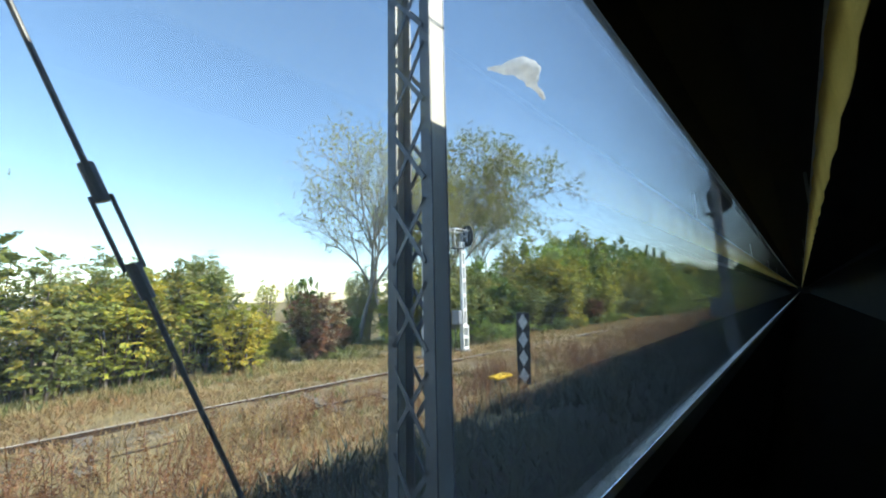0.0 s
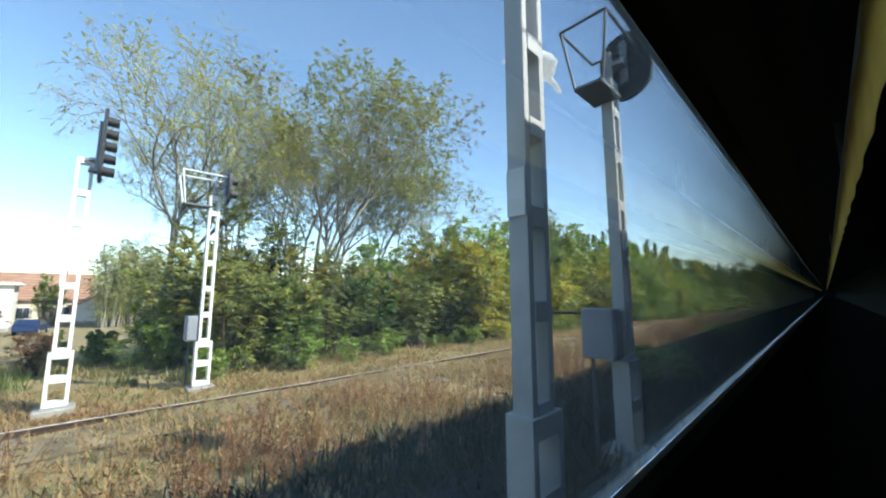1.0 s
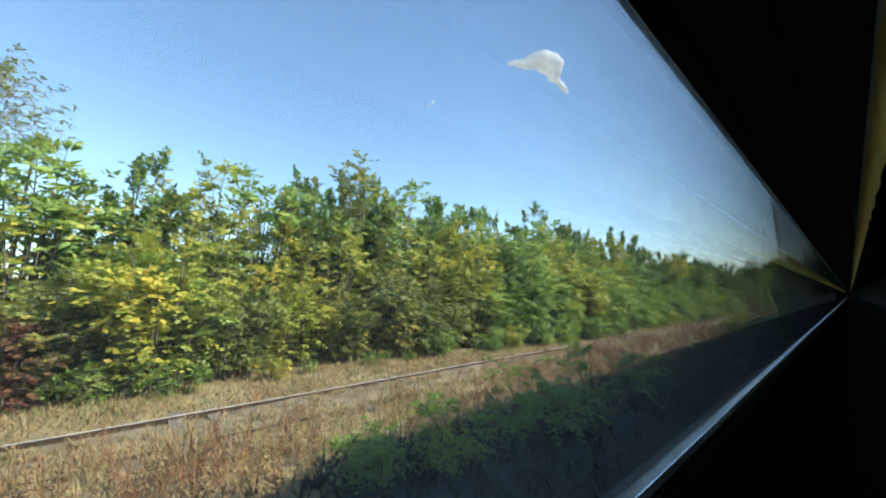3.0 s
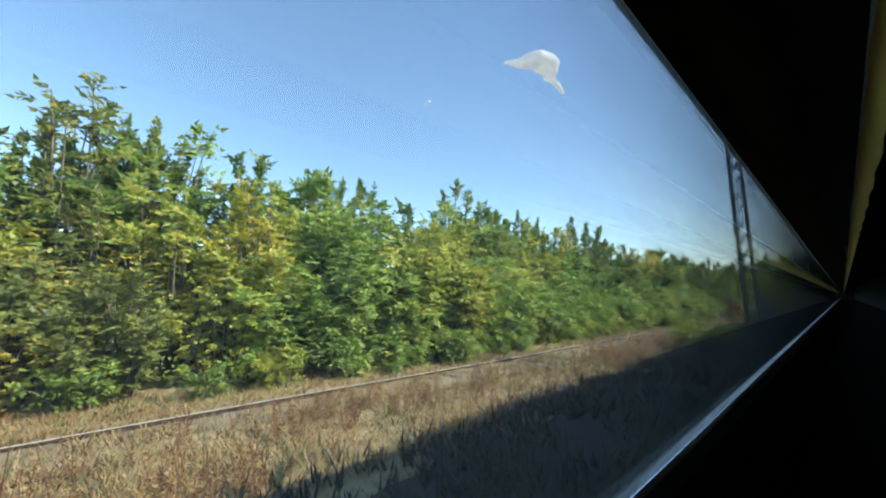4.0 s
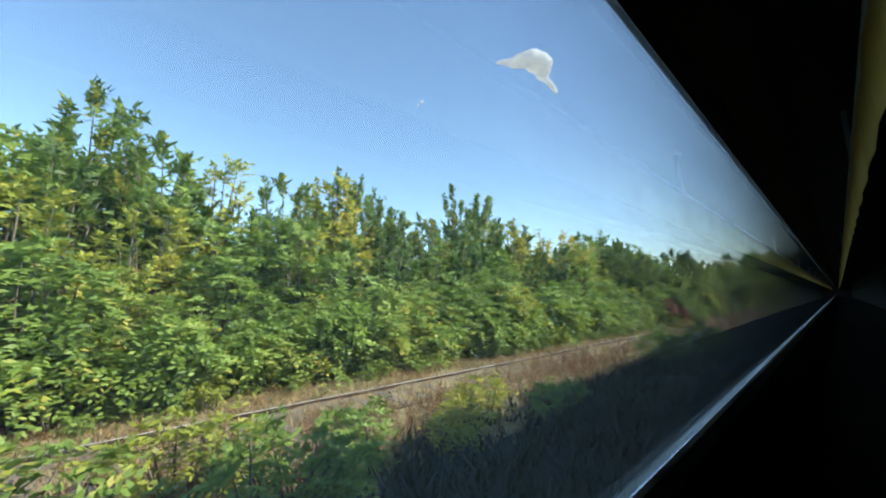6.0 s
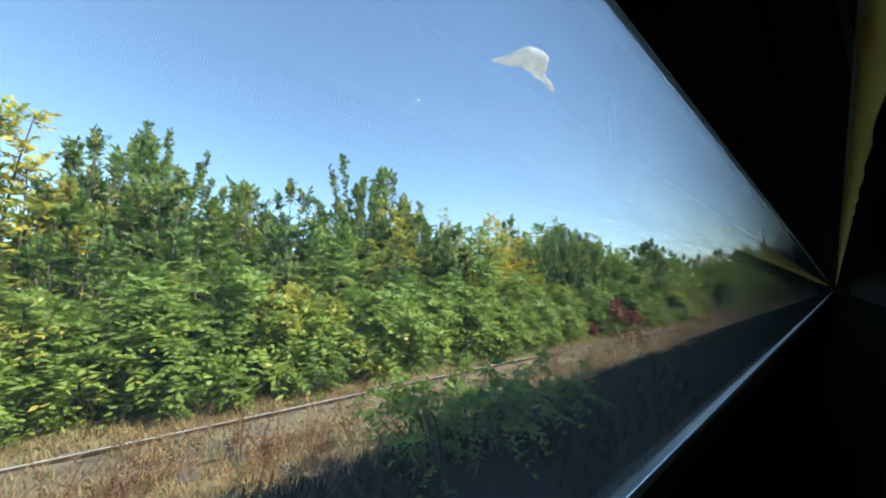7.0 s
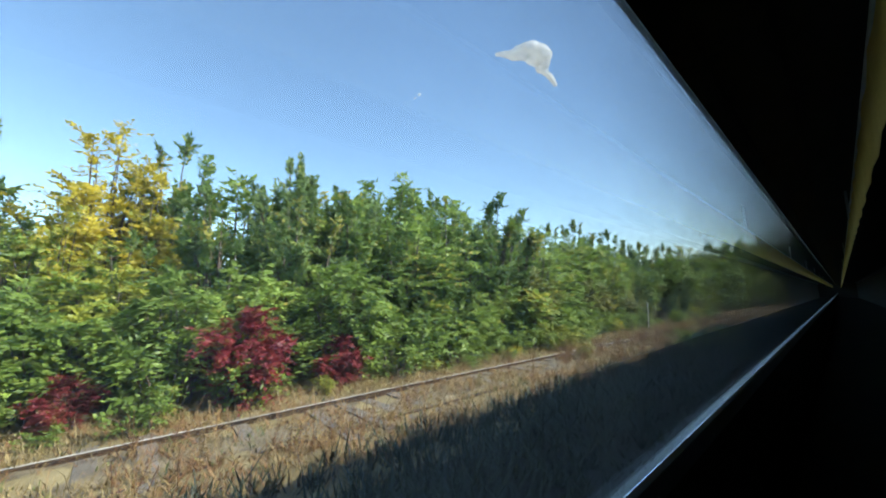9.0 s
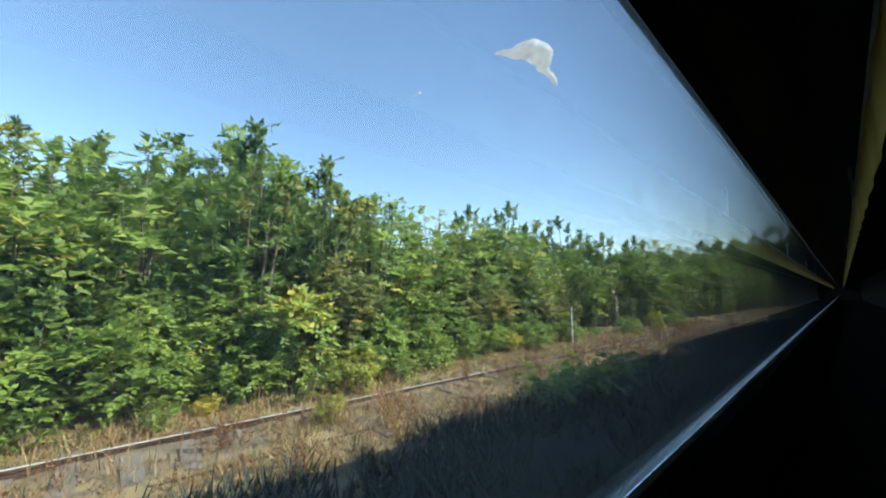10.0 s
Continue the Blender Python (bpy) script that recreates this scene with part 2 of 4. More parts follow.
def box(bm, lo, hi, bevel=0.0):
    c = [(a + b) / 2 for a, b in zip(lo, hi)]
    d = [abs(b - a) for a, b in zip(lo, hi)]
    got = bmesh.ops.create_cube(bm, size=1, matrix=Matrix.Translation(c) @ Matrix.Diagonal((*d, 1)))
    if bevel:
        edges = list({e for v in got["verts"] for e in v.link_edges})
        bmesh.ops.bevel(bm, geom=edges, offset=bevel, segments=2, affect="EDGES", profile=0.5)
    return bm


def boxes(*pairs, bevel=0.0):
    bm = bmesh.new()
    for lo, hi in pairs:
        box(bm, lo, hi, bevel)
    return bm


def rod(bm, a, b, r0, r1=None, sides=8):
    a, b = Vector(a), Vector(b)
    q = (b - a).to_track_quat("Z", "Y").to_matrix().to_4x4()
    bmesh.ops.create_cone(bm, cap_ends=True, segments=sides, radius1=r0, radius2=r0 if r1 is None else r1, depth=(b - a).length,
                          matrix=Matrix.Translation((a + b) / 2) @ q)
    return bm


def rods(*ends, r=0.02, sides=8):
    bm = bmesh.new()
    for a, b in ends:
        rod(bm, a, b, r, sides=sides)
    return bm


def prism(outline, x0, x1, bm=None):
    """A closed outline in y and z, drawn out along the line."""
    bm = bm or bmesh.new()
    a = [bm.verts.new((x0, y, z)) for y, z in outline]
    b = [bm.verts.new((x1, y, z)) for y, z in outline]
    k = len(outline)
    for i in range(k):
        bm.faces.new((a[i], a[(i + 1) % k], b[(i + 1) % k], b[i]))
    bm.faces.new(a[::-1])
    bm.faces.new(b)
    bmesh.ops.recalc_face_normals(bm, faces=bm.faces)
    return bm


def quads(name, verts, faces):
    """A mesh from arrays of corners and faces, all with as many corners."""
    me = bpy.data.meshes.new(name)
    me.vertices.add(len(verts))
    me.vertices.foreach_set("co", np.ascontiguousarray(verts, dtype=np.float32).ravel())
    me.loops.add(faces.size)
    me.loops.foreach_set("vertex_index", np.ascontiguousarray(faces, dtype=np.int32).ravel())
    me.polygons.add(len(faces))
    me.polygons.foreach_set("loop_start", np.arange(0, faces.size, faces.shape[1], dtype=np.int32))
    me.update(calc_edges=True)
    return me


# ---- the ground ----
def far_rail(x):
    """Where the siding's outer rail runs beside the line."""
    x = min(max(x, -40.0), 150.0)
    return 8.95 - 0.012 * x - 0.00008 * x * x


def verge(x):
    """The foot of the hedge."""
    return float(np.interp(x, [-40, 2, 12, 25, 36, 44, 52, 72, 86, 100, 106, 115, 122, 150, 260], [13.5, 12.6, 11.2, 11.2, 10.8, 9.5, 9.3, 9.0, 8.5, 7.9, 8.6, 8.8, 7.8, 6.8, 5.0]))


def ease(u):
    u = min(1.0, max(0.0, u))
    return u * u * (3 - 2 * u)


def ground_z(x, y):
    dip = 1.8 * ease((y - 14) / 16) * (1 - ease((x - 20) / 9))      # the houses stand below the line
    near = 0.10 * min(1.0, max(0.0, (4.6 - y) / 1.6)) if y > 2.6 else -0.12
    return near - dip + 0.07 * noise.noise((x * 0.35, y * 0.5, 0)) + 0.03 * noise.noise((x * 1.7, y * 1.7, 3))


def ballast_z(x, y):
    fall = min(1.0, max(0.0, (y - 2.8) / 1.7)) if y > 0 else min(1.0, max(0.0, (-2.8 - y) / 1.6))
    return (0.24 if y < 0.4 else 0.30) * (1 - fall) - 0.15 * fall + 0.04 * noise.noise((x * 3.1, y * 3.1, 5)) + 0.025 * noise.noise((x * 8, y * 8, 5))


def support_z(x, y):
    """The height of whatever lies on top: ground or ballast."""
    return max(ground_z(x, y), ballast_z(x, y)) if y < 4.6 else ground_z(x, y)


def ground():
    xs = [-2500, -900, -300, -120, -60] + [-40 + 0.8 * i for i in range(238)] + [170, 220, 320, 520, 1000, 2500]
    ys = [-2500, -600, -120, -40, -12, -4] + [-1 + 0.5 * i for i in range(35)] + [18, 20, 22, 24, 27, 30, 35, 45, 60, 80, 150, 300, 700, 2500]
    v = np.array([(x, y, ground_z(x, y) if -300 <= x < 200 and -12 < y < 600 else 0.0) for x in xs for y in ys])
    k = len(ys)
    f = np.array([(i * k + j, (i + 1) * k + j, (i + 1) * k + j + 1, i * k + j + 1) for i in range(len(xs) - 1) for j in range(k - 1)])
    me = quads("ground", v, f)
    me.polygons.foreach_set("use_smooth", np.ones(len(f), dtype=bool))
    me.materials.append(M["ground"])
    tagged(new("ground", me), "dry straw-coloured grassland beside the railway", "ground", kind="structure")


ground()


def ballast():
    """The main line's stone shoulder, under the train and a little beyond, its colour darkened for the train's shade.
    """
    xs = [-120] + [-40 + 0.4 * i for i in range(500)] + [260, 600]
    ys = [-4.6, -3.4, -2.6, -1.4, 0.0] + [0.3 + 0.16 * i for i in range(28)]
    v = []
    for x in xs:
        for y in ys:
            z = ballast_z(x, y)
            v.append((x, y, z))
    k = len(ys)
    f = np.array([(i * k + j, (i + 1) * k + j, (i + 1) * k + j + 1, i * k + j + 1) for i in range(len(xs) - 1) for j in range(k - 1)])
    me = quads("ballast", np.array(v), f)
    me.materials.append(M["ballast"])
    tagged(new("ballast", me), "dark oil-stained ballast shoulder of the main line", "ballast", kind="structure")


ballast()


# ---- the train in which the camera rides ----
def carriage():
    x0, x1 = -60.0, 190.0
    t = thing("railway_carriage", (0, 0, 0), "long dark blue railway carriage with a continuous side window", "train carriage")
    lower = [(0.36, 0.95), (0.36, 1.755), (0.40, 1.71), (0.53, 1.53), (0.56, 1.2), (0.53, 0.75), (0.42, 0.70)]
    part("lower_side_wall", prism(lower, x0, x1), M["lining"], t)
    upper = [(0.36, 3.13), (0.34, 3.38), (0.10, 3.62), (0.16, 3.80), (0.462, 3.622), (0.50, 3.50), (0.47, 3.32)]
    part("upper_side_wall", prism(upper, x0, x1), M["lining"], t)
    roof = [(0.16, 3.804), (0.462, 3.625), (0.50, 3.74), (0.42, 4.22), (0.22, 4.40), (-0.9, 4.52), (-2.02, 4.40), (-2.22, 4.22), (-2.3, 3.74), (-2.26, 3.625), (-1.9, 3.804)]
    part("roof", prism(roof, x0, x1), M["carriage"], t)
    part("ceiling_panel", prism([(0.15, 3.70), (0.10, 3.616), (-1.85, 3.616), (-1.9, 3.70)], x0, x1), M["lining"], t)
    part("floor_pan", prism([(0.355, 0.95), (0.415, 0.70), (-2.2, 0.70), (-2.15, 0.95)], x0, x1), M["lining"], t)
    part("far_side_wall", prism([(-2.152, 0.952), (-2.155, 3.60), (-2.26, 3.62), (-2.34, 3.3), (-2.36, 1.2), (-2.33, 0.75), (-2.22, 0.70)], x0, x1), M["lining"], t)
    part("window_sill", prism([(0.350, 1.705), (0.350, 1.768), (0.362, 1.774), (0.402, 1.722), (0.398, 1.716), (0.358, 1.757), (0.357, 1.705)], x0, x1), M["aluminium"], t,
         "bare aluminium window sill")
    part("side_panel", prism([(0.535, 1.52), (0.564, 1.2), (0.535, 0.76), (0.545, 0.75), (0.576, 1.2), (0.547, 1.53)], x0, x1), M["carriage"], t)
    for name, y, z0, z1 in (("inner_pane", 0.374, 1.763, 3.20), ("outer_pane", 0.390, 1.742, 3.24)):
        pane = part(name, prism([(y, z0), (y, z1), (y + 0.005, z1), (y + 0.005, z0)], x0, x1), M["glass" if name == "inner_pane" else "glass_dusty_hazy"], t, "dusty double glazing with a film that imitates reflected haze")
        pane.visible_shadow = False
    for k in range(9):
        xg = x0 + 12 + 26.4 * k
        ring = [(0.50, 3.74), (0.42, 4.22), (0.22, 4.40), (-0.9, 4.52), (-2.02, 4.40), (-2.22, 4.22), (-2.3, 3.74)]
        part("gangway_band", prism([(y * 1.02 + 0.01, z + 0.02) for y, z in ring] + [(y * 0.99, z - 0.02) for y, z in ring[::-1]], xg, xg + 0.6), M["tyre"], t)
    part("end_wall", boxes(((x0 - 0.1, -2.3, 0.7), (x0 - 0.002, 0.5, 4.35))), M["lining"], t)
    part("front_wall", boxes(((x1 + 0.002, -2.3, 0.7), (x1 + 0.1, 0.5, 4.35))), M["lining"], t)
    for xb in range(-50, 190, 20):
        bm = bmesh.new()
        for dx in (-1.2, 1.2):
            for y in (-1.62, -0.18):
                rod(bm, (xb + dx, y - 0.06, 0.62), (xb + dx, y + 0.06, 0.62), 0.32, sides=24)
        box(bm, (xb - 1.9, -1.5, 0.55), (xb + 1.9, -0.3, 0.70), 0.02)
        part("bogie", bm, M["tyre"], t)
    # cloth along the inside, pleated
    n = 1200
    v, f = [], []
    for i in range(n + 1):
        x = x0 + 1 + (x1 - x0 - 2) * i / n
        y = -0.185 + 0.006 * math.sin(i * 1.9)
        v += [(x, y, 2.86), (x, y, 3.22)]
    for i in range(n):
        f.append((2 * i, 2 * i + 2, 2 * i + 3, 2 * i + 1))
    me = quads("curtain", np.array(v), np.array(f))
    me.materials.append(M["curtain"])
    ob = new("curtain", me)
    mod = ob.modifiers.new("thickness", "SOLIDIFY")
    mod.thickness = 0.004
    ob.parent = t
    tagged(ob, "yellow pleated curtain cloth")
    part("curtain_rail", rods(((x0 + 1, -0.185, 3.24), (x1 - 1, -0.185, 3.24)), r=0.012), M["aluminium"], t)
    for x in range(-58, 190, 8):
        part("curtain_bracket", boxes(((x - 0.02, -0.20, 3.24), (x + 0.02, -0.17, 3.618))), M["aluminium"], t)


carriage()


# ---- the siding ----
def rail(off):
    bm = bmesh.new()
    prof = [(-0.06, 0.0), (-0.06, 0.012), (-0.012, 0.03), (-0.012, 0.10), (-0.034, 0.112), (-0.034, 0.148), (0.034, 0.148), (0.034, 0.112), (0.012, 0.10), (0.012, 0.03), (0.06, 0.012), (0.06, 0.0)]
    prev = None
    for i in range(0, 96):
        x = -40 + 2.0 * i
        ring = [bm.verts.new((x, far_rail(x) - off + y, z + (-0.055 if off == 0 else -0.125) + 0.012 * math.sin(x * 0.35))) for y, z in prof]
        if prev:
            for j in range(len(prof)):
                fc = bm.faces.new((prev[j], prev[(j + 1) % 12], ring[(j + 1) % 12], ring[j]))
                fc.material_index = 1 if j == 5 and off == 0 else 0
        prev = ring
    bmesh.ops.recalc_face_normals(bm, faces=bm.faces)
    return bm


main_line = thing("main_track", (0, 0, 0), "pair of steel rails under the train", "railway track", kind="structure")
for y in (-1.62, -0.18):
    part("rail", prism([(y - 0.06, 0.17), (y - 0.012, 0.19), (y - 0.034, 0.27), (y - 0.034, 0.30), (y + 0.034, 0.30), (y + 0.034, 0.27), (y + 0.012, 0.19), (y + 0.06, 0.17)], -150, 400), M["rail_side"], main_line)
siding = thing("siding_track", (0, 0, 0), "disused rusty railway siding overgrown with dry grass", "railway track", kind="structure")
for off in (0.0, 1.5):
    ob = part("rail", rail(off), M["rail_side"], siding)
    ob.data.materials.append(M["rail_top"])


def track_bed():
    """Dirty gravel between the siding's rails."""
    xs = [-40 + 0.35 * i for i in range(540)]
    offs = [0.16, 0.0, -0.2, -0.4, -0.6, -0.8, -1.0, -1.2, -1.4]
    v = []
    for x in xs:
        for k, o in enumerate(offs):
            y = far_rail(x) + o + 0.12 * noise.noise((x * 0.9, o * 3, 2))
            edge = -0.06 if k in (0, len(offs) - 1) else 0.012
            v.append((x, y, ground_z(x, y) + edge + 0.02 * noise.noise((x * 5, y * 5, 1)) + 0.06 * noise.noise((x * 0.8, y * 1.2, 8))))
    k = len(offs)
    f = np.array([(i * k + j, i * k + j + 1, (i + 1) * k + j + 1, (i + 1) * k + j) for i in range(len(xs) - 1) for j in range(k - 1)])
    me = quads("track_bed", np.array(v), f)
    me.materials.append(M["gravel"])
    ob = tagged(new("track_bed", me), "dirty brown gravel between rusty rails")
    ob.parent = siding


track_bed()


# ---- plants ----
def tubes(paths, radii, sides=5):
    """Tapered round stems along paths (count, steps, 3), with radii (count, steps)."""
    c, k, _ = paths.shape
    tang = np.gradient(paths, axis=1)
    tang /= np.linalg.norm(tang, axis=2, keepdims=True) + 1e-9
    ref = np.where(np.abs(tang[..., 2:3]) > 0.9, np.array([1.0, 0, 0]), np.array([0, 0, 1.0]))
    u = np.cross(tang, ref)
    u /= np.linalg.norm(u, axis=2, keepdims=True) + 1e-9
    w = np.cross(tang, u)
    ang = np.arange(sides) * 2 * np.pi / sides
    ring = u[:, :, None] * np.cos(ang)[:, None] + w[:, :, None] * np.sin(ang)[:, None]
    v = paths[:, :, None] + ring * radii[:, :, None, None]
    idx = np.arange(c * k * sides).reshape(c, k, sides)
    nx = np.roll(idx, -1, axis=2)
    f = np.stack([idx[:, :-1], nx[:, :-1], nx[:, 1:], idx[:, 1:]], axis=-1).reshape(-1, 4)
    return v.reshape(-1, 3), f


def fronds(rng, base, way, length, pairs, leaf, width, droop, face=None, simple=False):
    """Compound leaves: leaflets in pairs along a drooping stalk."""
    m = len(base)
    way = way / (np.linalg.norm(way, axis=1, keepdims=True) + 1e-9)
    side = np.cross(way, np.array([0, 0, 1.0])) + rng.normal(0, 0.25, (m, 3))
    side /= np.linalg.norm(side, axis=1, keepdims=True) + 1e-9
    out = []
    for i in range(2 * pairs + 1):
        s = 0.18 + 0.82 * ((i // 2) + rng.uniform(-0.2, 0.2, m)) / pairs
        s = s[:, None] * length[:, None]
        o = base + way * s + np.array([0, 0, -1.0]) * droop * s * s / (length[:, None] + 1e-6)
        sgn = 0.0 if i == 2 * pairs else (1.0 if i % 2 else -1.0)
        d = side * sgn + way * (0.55 if sgn else 1.0) + np.array([0, 0, -0.30]) + rng.normal(0, 0.22, (m, 3))
        d /= np.linalg.norm(d, axis=1, keepdims=True) + 1e-9
        turned = np.cross(side, way)
        if face is not None:
            turned = 0.6 * turned * np.sign((turned * face).sum(1, keepdims=True)) + face
        flat = np.cross(d, turned + rng.normal(0, 0.35, (m, 3)))
        flat -= d * (flat * d).sum(1, keepdims=True)
        flat /= np.linalg.norm(flat, axis=1, keepdims=True) + 1e-9
        ln = leaf * rng.uniform(0.7, 1.2, (m, 1))
        wd = width * rng.uniform(0.8, 1.2, (m, 1)) / 2
        mid = o + d * ln * 0.42
        if simple:
            out.append(np.stack([o + d * ln * 0.12 + flat * wd, o + d * ln, o + d * ln * 0.12 - flat * wd], axis=1))
        else:
            out.append(np.stack([o, mid + flat * wd, o + d * ln, mid - flat * wd], axis=1))
    v = np.concatenate(out).reshape(-1, 3)
    return v, np.arange(len(v)).reshape(-1, 3 if simple else 4)


def shrub(name, seed, high, wide, stems, per_stem, length, pairs, leaf, width, droop, leaves, bark, label, category="bush", spread=1.0, bare=0.10, upright=0.0, slim=1.0, simple=False):
    """A many-stemmed bush or young tree whose shoots end at uneven heights."""
    rng = np.random.default_rng(seed)
    t = thing(name, (0, 0, 0), label, category)
    az = rng.uniform(0, 2 * np.pi, stems)
    rad = wide * np.sqrt(rng.uniform(0, 1, stems))
    root = np.stack([np.cos(az) * rad * 0.35, np.sin(az) * rad * 0.35, np.full(stems, -0.05)], 1)
    top = np.stack([np.cos(az) * rad * spread, np.sin(az) * rad * spread, high * (1 - 0.42 * (rad / wide) ** 2) * rng.uniform(0.72 - 0.15 * upright, 1.0, stems)], 1)
    mid = (root + top) / 2 + np.stack([-np.cos(az) * rad * 0.18, -np.sin(az) * rad * 0.18, 0.12 * high * np.ones(stems)], 1) + rng.normal(0, 0.08 * wide, (stems, 3))
    s = np.linspace(0, 1, 6)[None, :, None]
    paths = root[:, None] * (1 - s) ** 2 + 2 * mid[:, None] * s * (1 - s) + top[:, None] * s ** 2
    thick = slim * (0.012 + 0.007 * high) * rng.uniform(0.7, 1.3, (stems, 1)) * (1 - 0.85 * np.linspace(0, 1, 6)[None])
    sv, sf = tubes(paths, thick, 4)
    me = quads("stem", sv, sf)
    me.materials.append(bark)
    ob = tagged(new("stem", me), kind="stuff")
    ob.parent = t
    n = stems * per_stem
    which = np.repeat(np.arange(stems), per_stem)
    u = bare + (1 - bare) * rng.uniform(0, 1, n) ** (0.8 - 0.18 * min(upright, 1.4))
    uu = u[:, None]
    base = root[which] * (1 - uu) ** 2 + 2 * mid[which] * uu * (1 - uu) + top[which] * uu ** 2
    a = rng.uniform(0, 2 * np.pi, n)
    rise = rng.uniform(-0.15, 0.75, n) + 0.6 * (u > 0.93) + upright * (0.3 + 1.2 * np.clip(u - 0.6, 0, 1))
    way = np.stack([np.cos(a), np.sin(a), rise], 1)
    out = base[:, :2] / (np.linalg.norm(base[:, :2], axis=1, keepdims=True) + 0.3)
    way[:, :2] += 0.7 * out
    ln = length * rng.uniform(0.6, 1.25, n) * (1.15 - 0.35 * u)
    if upright >= 1:
        # plumes: short steep leaves round the upper shoots
        plume = u > 0.62
        way[plume, :2] *= 0.45
        ln[plume] *= 0.62
    off = rng.uniform(0, 0.5, n) ** 1.5 * wide * 0.5
    if upright >= 1:
        off[plume] *= 0.2
    base = base + way / np.linalg.norm(way, axis=1, keepdims=True) * off[:, None]
    base[:, 2] = np.maximum(base[:, 2], 0.08)
    # whorls at the shoots' tips
    tip_of = np.repeat(np.arange(stems), 4)
    ut = rng.uniform(0.88, 1.0, len(tip_of))[:, None]
    tip = root[tip_of] * (1 - ut) ** 2 + 2 * mid[tip_of] * ut * (1 - ut) + top[tip_of] * ut ** 2
    at = rng.uniform(0, 2 * np.pi, len(tip_of))
    base = np.concatenate([base, tip])
    way = np.concatenate([way, np.stack([np.cos(at), np.sin(at), rng.uniform(0.5, 1.6, len(tip_of))], 1)])
    ln = np.concatenate([ln, length * rng.uniform(0.45, 0.8, len(tip_of))])
    # leaves turn towards the light outside the crown
    face = np.column_stack([base[:, :2] / (np.linalg.norm(base[:, :2], axis=1, keepdims=True) + 0.2), np.full(len(base), 0.55)])
    v, f = fronds(rng, base, way, ln, pairs, leaf, width, droop, face, simple)
    v[:, 2] = np.maximum(v[:, 2], 0.01)
    me = quads("crown", v, f)
    me.materials.append(leaves)
    ob = new("crown", me)
    ob.parent = t
    return t


def tree(name, seed, high, trunk_r, leaves, bark, label, fork=0.22, lean=0.5, levels=5, leaf=0.07, width=0.035, twig_leaves=3, fall=0.0, reach=0.62):
    """A tree with a forked trunk, limbs, twigs and sparse leaves at their ends."""
    rng = np.random.default_rng(seed)
    t = thing(name, (0, 0, 0), label, "tree")
    limbs, radii, tips, ways = [], [], [], []

    def grow(o, d, ln, r, lvl):
        bend = rng.normal(0, 0.16, 3)
        p = [o]
        for i in range(3):
            dd = d + bend * (i + 1) / 3 + np.array([0, 0, (0.10 if lvl else 0.0) - fall * lvl * 0.12])
            p.append(p[-1] + dd / np.linalg.norm(dd) * ln / 3)
        limbs.append(p)
        radii.append([r, r * 0.86, r * 0.74, r * 0.62])
        end = p[-1] - p[-2]
        end = end / np.linalg.norm(end)
        if lvl >= levels:
            for q in p[1:]:
                tips.append(q)
                ways.append(end + rng.normal(0, 0.5, 3))
            return
        kids = 3 if rng.uniform() < (0.75 if lvl < 3 else 0.55) else 2
        a0 = rng.uniform(0, 2 * np.pi)
        side = np.cross(end, [0.3, 0.2, 1.0])
        side = side / (np.linalg.norm(side) + 1e-9)
        up = np.cross(side, end)
        for i in range(kids):
            a = a0 + i * 2 * np.pi / kids + rng.normal(0, 0.4)
            w = lean * rng.uniform(0.6, 1.25) * (0.55, 0.75, 1.0)[min(lvl, 2)]
            nd = end + (side * math.cos(a) + up * math.sin(a)) * w
            grow(p[-1], nd / np.linalg.norm(nd), ln * rng.uniform(reach, reach + 0.22), r * 0.60, lvl + 1)
        if lvl >= 2:
            nd = end + rng.normal(0, 0.9, 3)
            grow(p[2], nd / np.linalg.norm(nd), ln * 0.5, r * 0.35, max(lvl + 2, levels - 1))

    grow(np.array([0, 0, -0.1]), np.array([rng.normal(0, 0.05), rng.normal(0, 0.05), 1.0]), high * fork, trunk_r, 0)
    limbs = np.array(limbs)
    k = high / limbs[..., 2].max()
    limbs = limbs * k
    tips, ways = np.array(tips) * k, np.array(ways)
    v, f = tubes(limbs, np.array(radii), 5)
    me = quads("trunk", v, f)
    me.materials.append(bark)
    ob = new("trunk", me)
    ob.parent = t
    base = np.repeat(tips, twig_leaves, 0) + rng.normal(0, 0.10, (len(tips) * twig_leaves, 3))
    way = np.repeat(ways, twig_leaves, 0) + rng.normal(0, 0.6, (len(tips) * twig_leaves, 3))
    keep = rng.uniform(0, 1, len(base)) < 0.8
    base, way = base[keep], way[keep]
    v, f = fronds(rng, base, way, 0.26 * rng.uniform(0.6, 1.2, len(base)), 3, leaf, width * 1.3, 0.5, None, True)
    me = quads("crown", v, f)
    me.materials.append(leaves)
    ob = new("crown", me)
    ob.parent = t
    return t


def place(proto, x, y, scale=1.0, turn=0.0, tall=1.0, label="", group="", z=None):
    m = pose(x, y, support_z(x, y) - 0.02 if z is None else z, 0, 0, turn) @ Matrix.Diagonal((scale, scale, scale * tall, 1))
    ob = copy_thing(proto, m)
    if label:
        ob["label"] = label
    if group:
        ob["group"] = group
    return ob


rng = random.Random(7)
G = "hedge along the siding"
PROTO = {}


def proto(key, *args, **kw):
    PROTO[key] = (shrub if kw.pop("kind", "shrub") == "shrub" else tree)(*args, **kw)


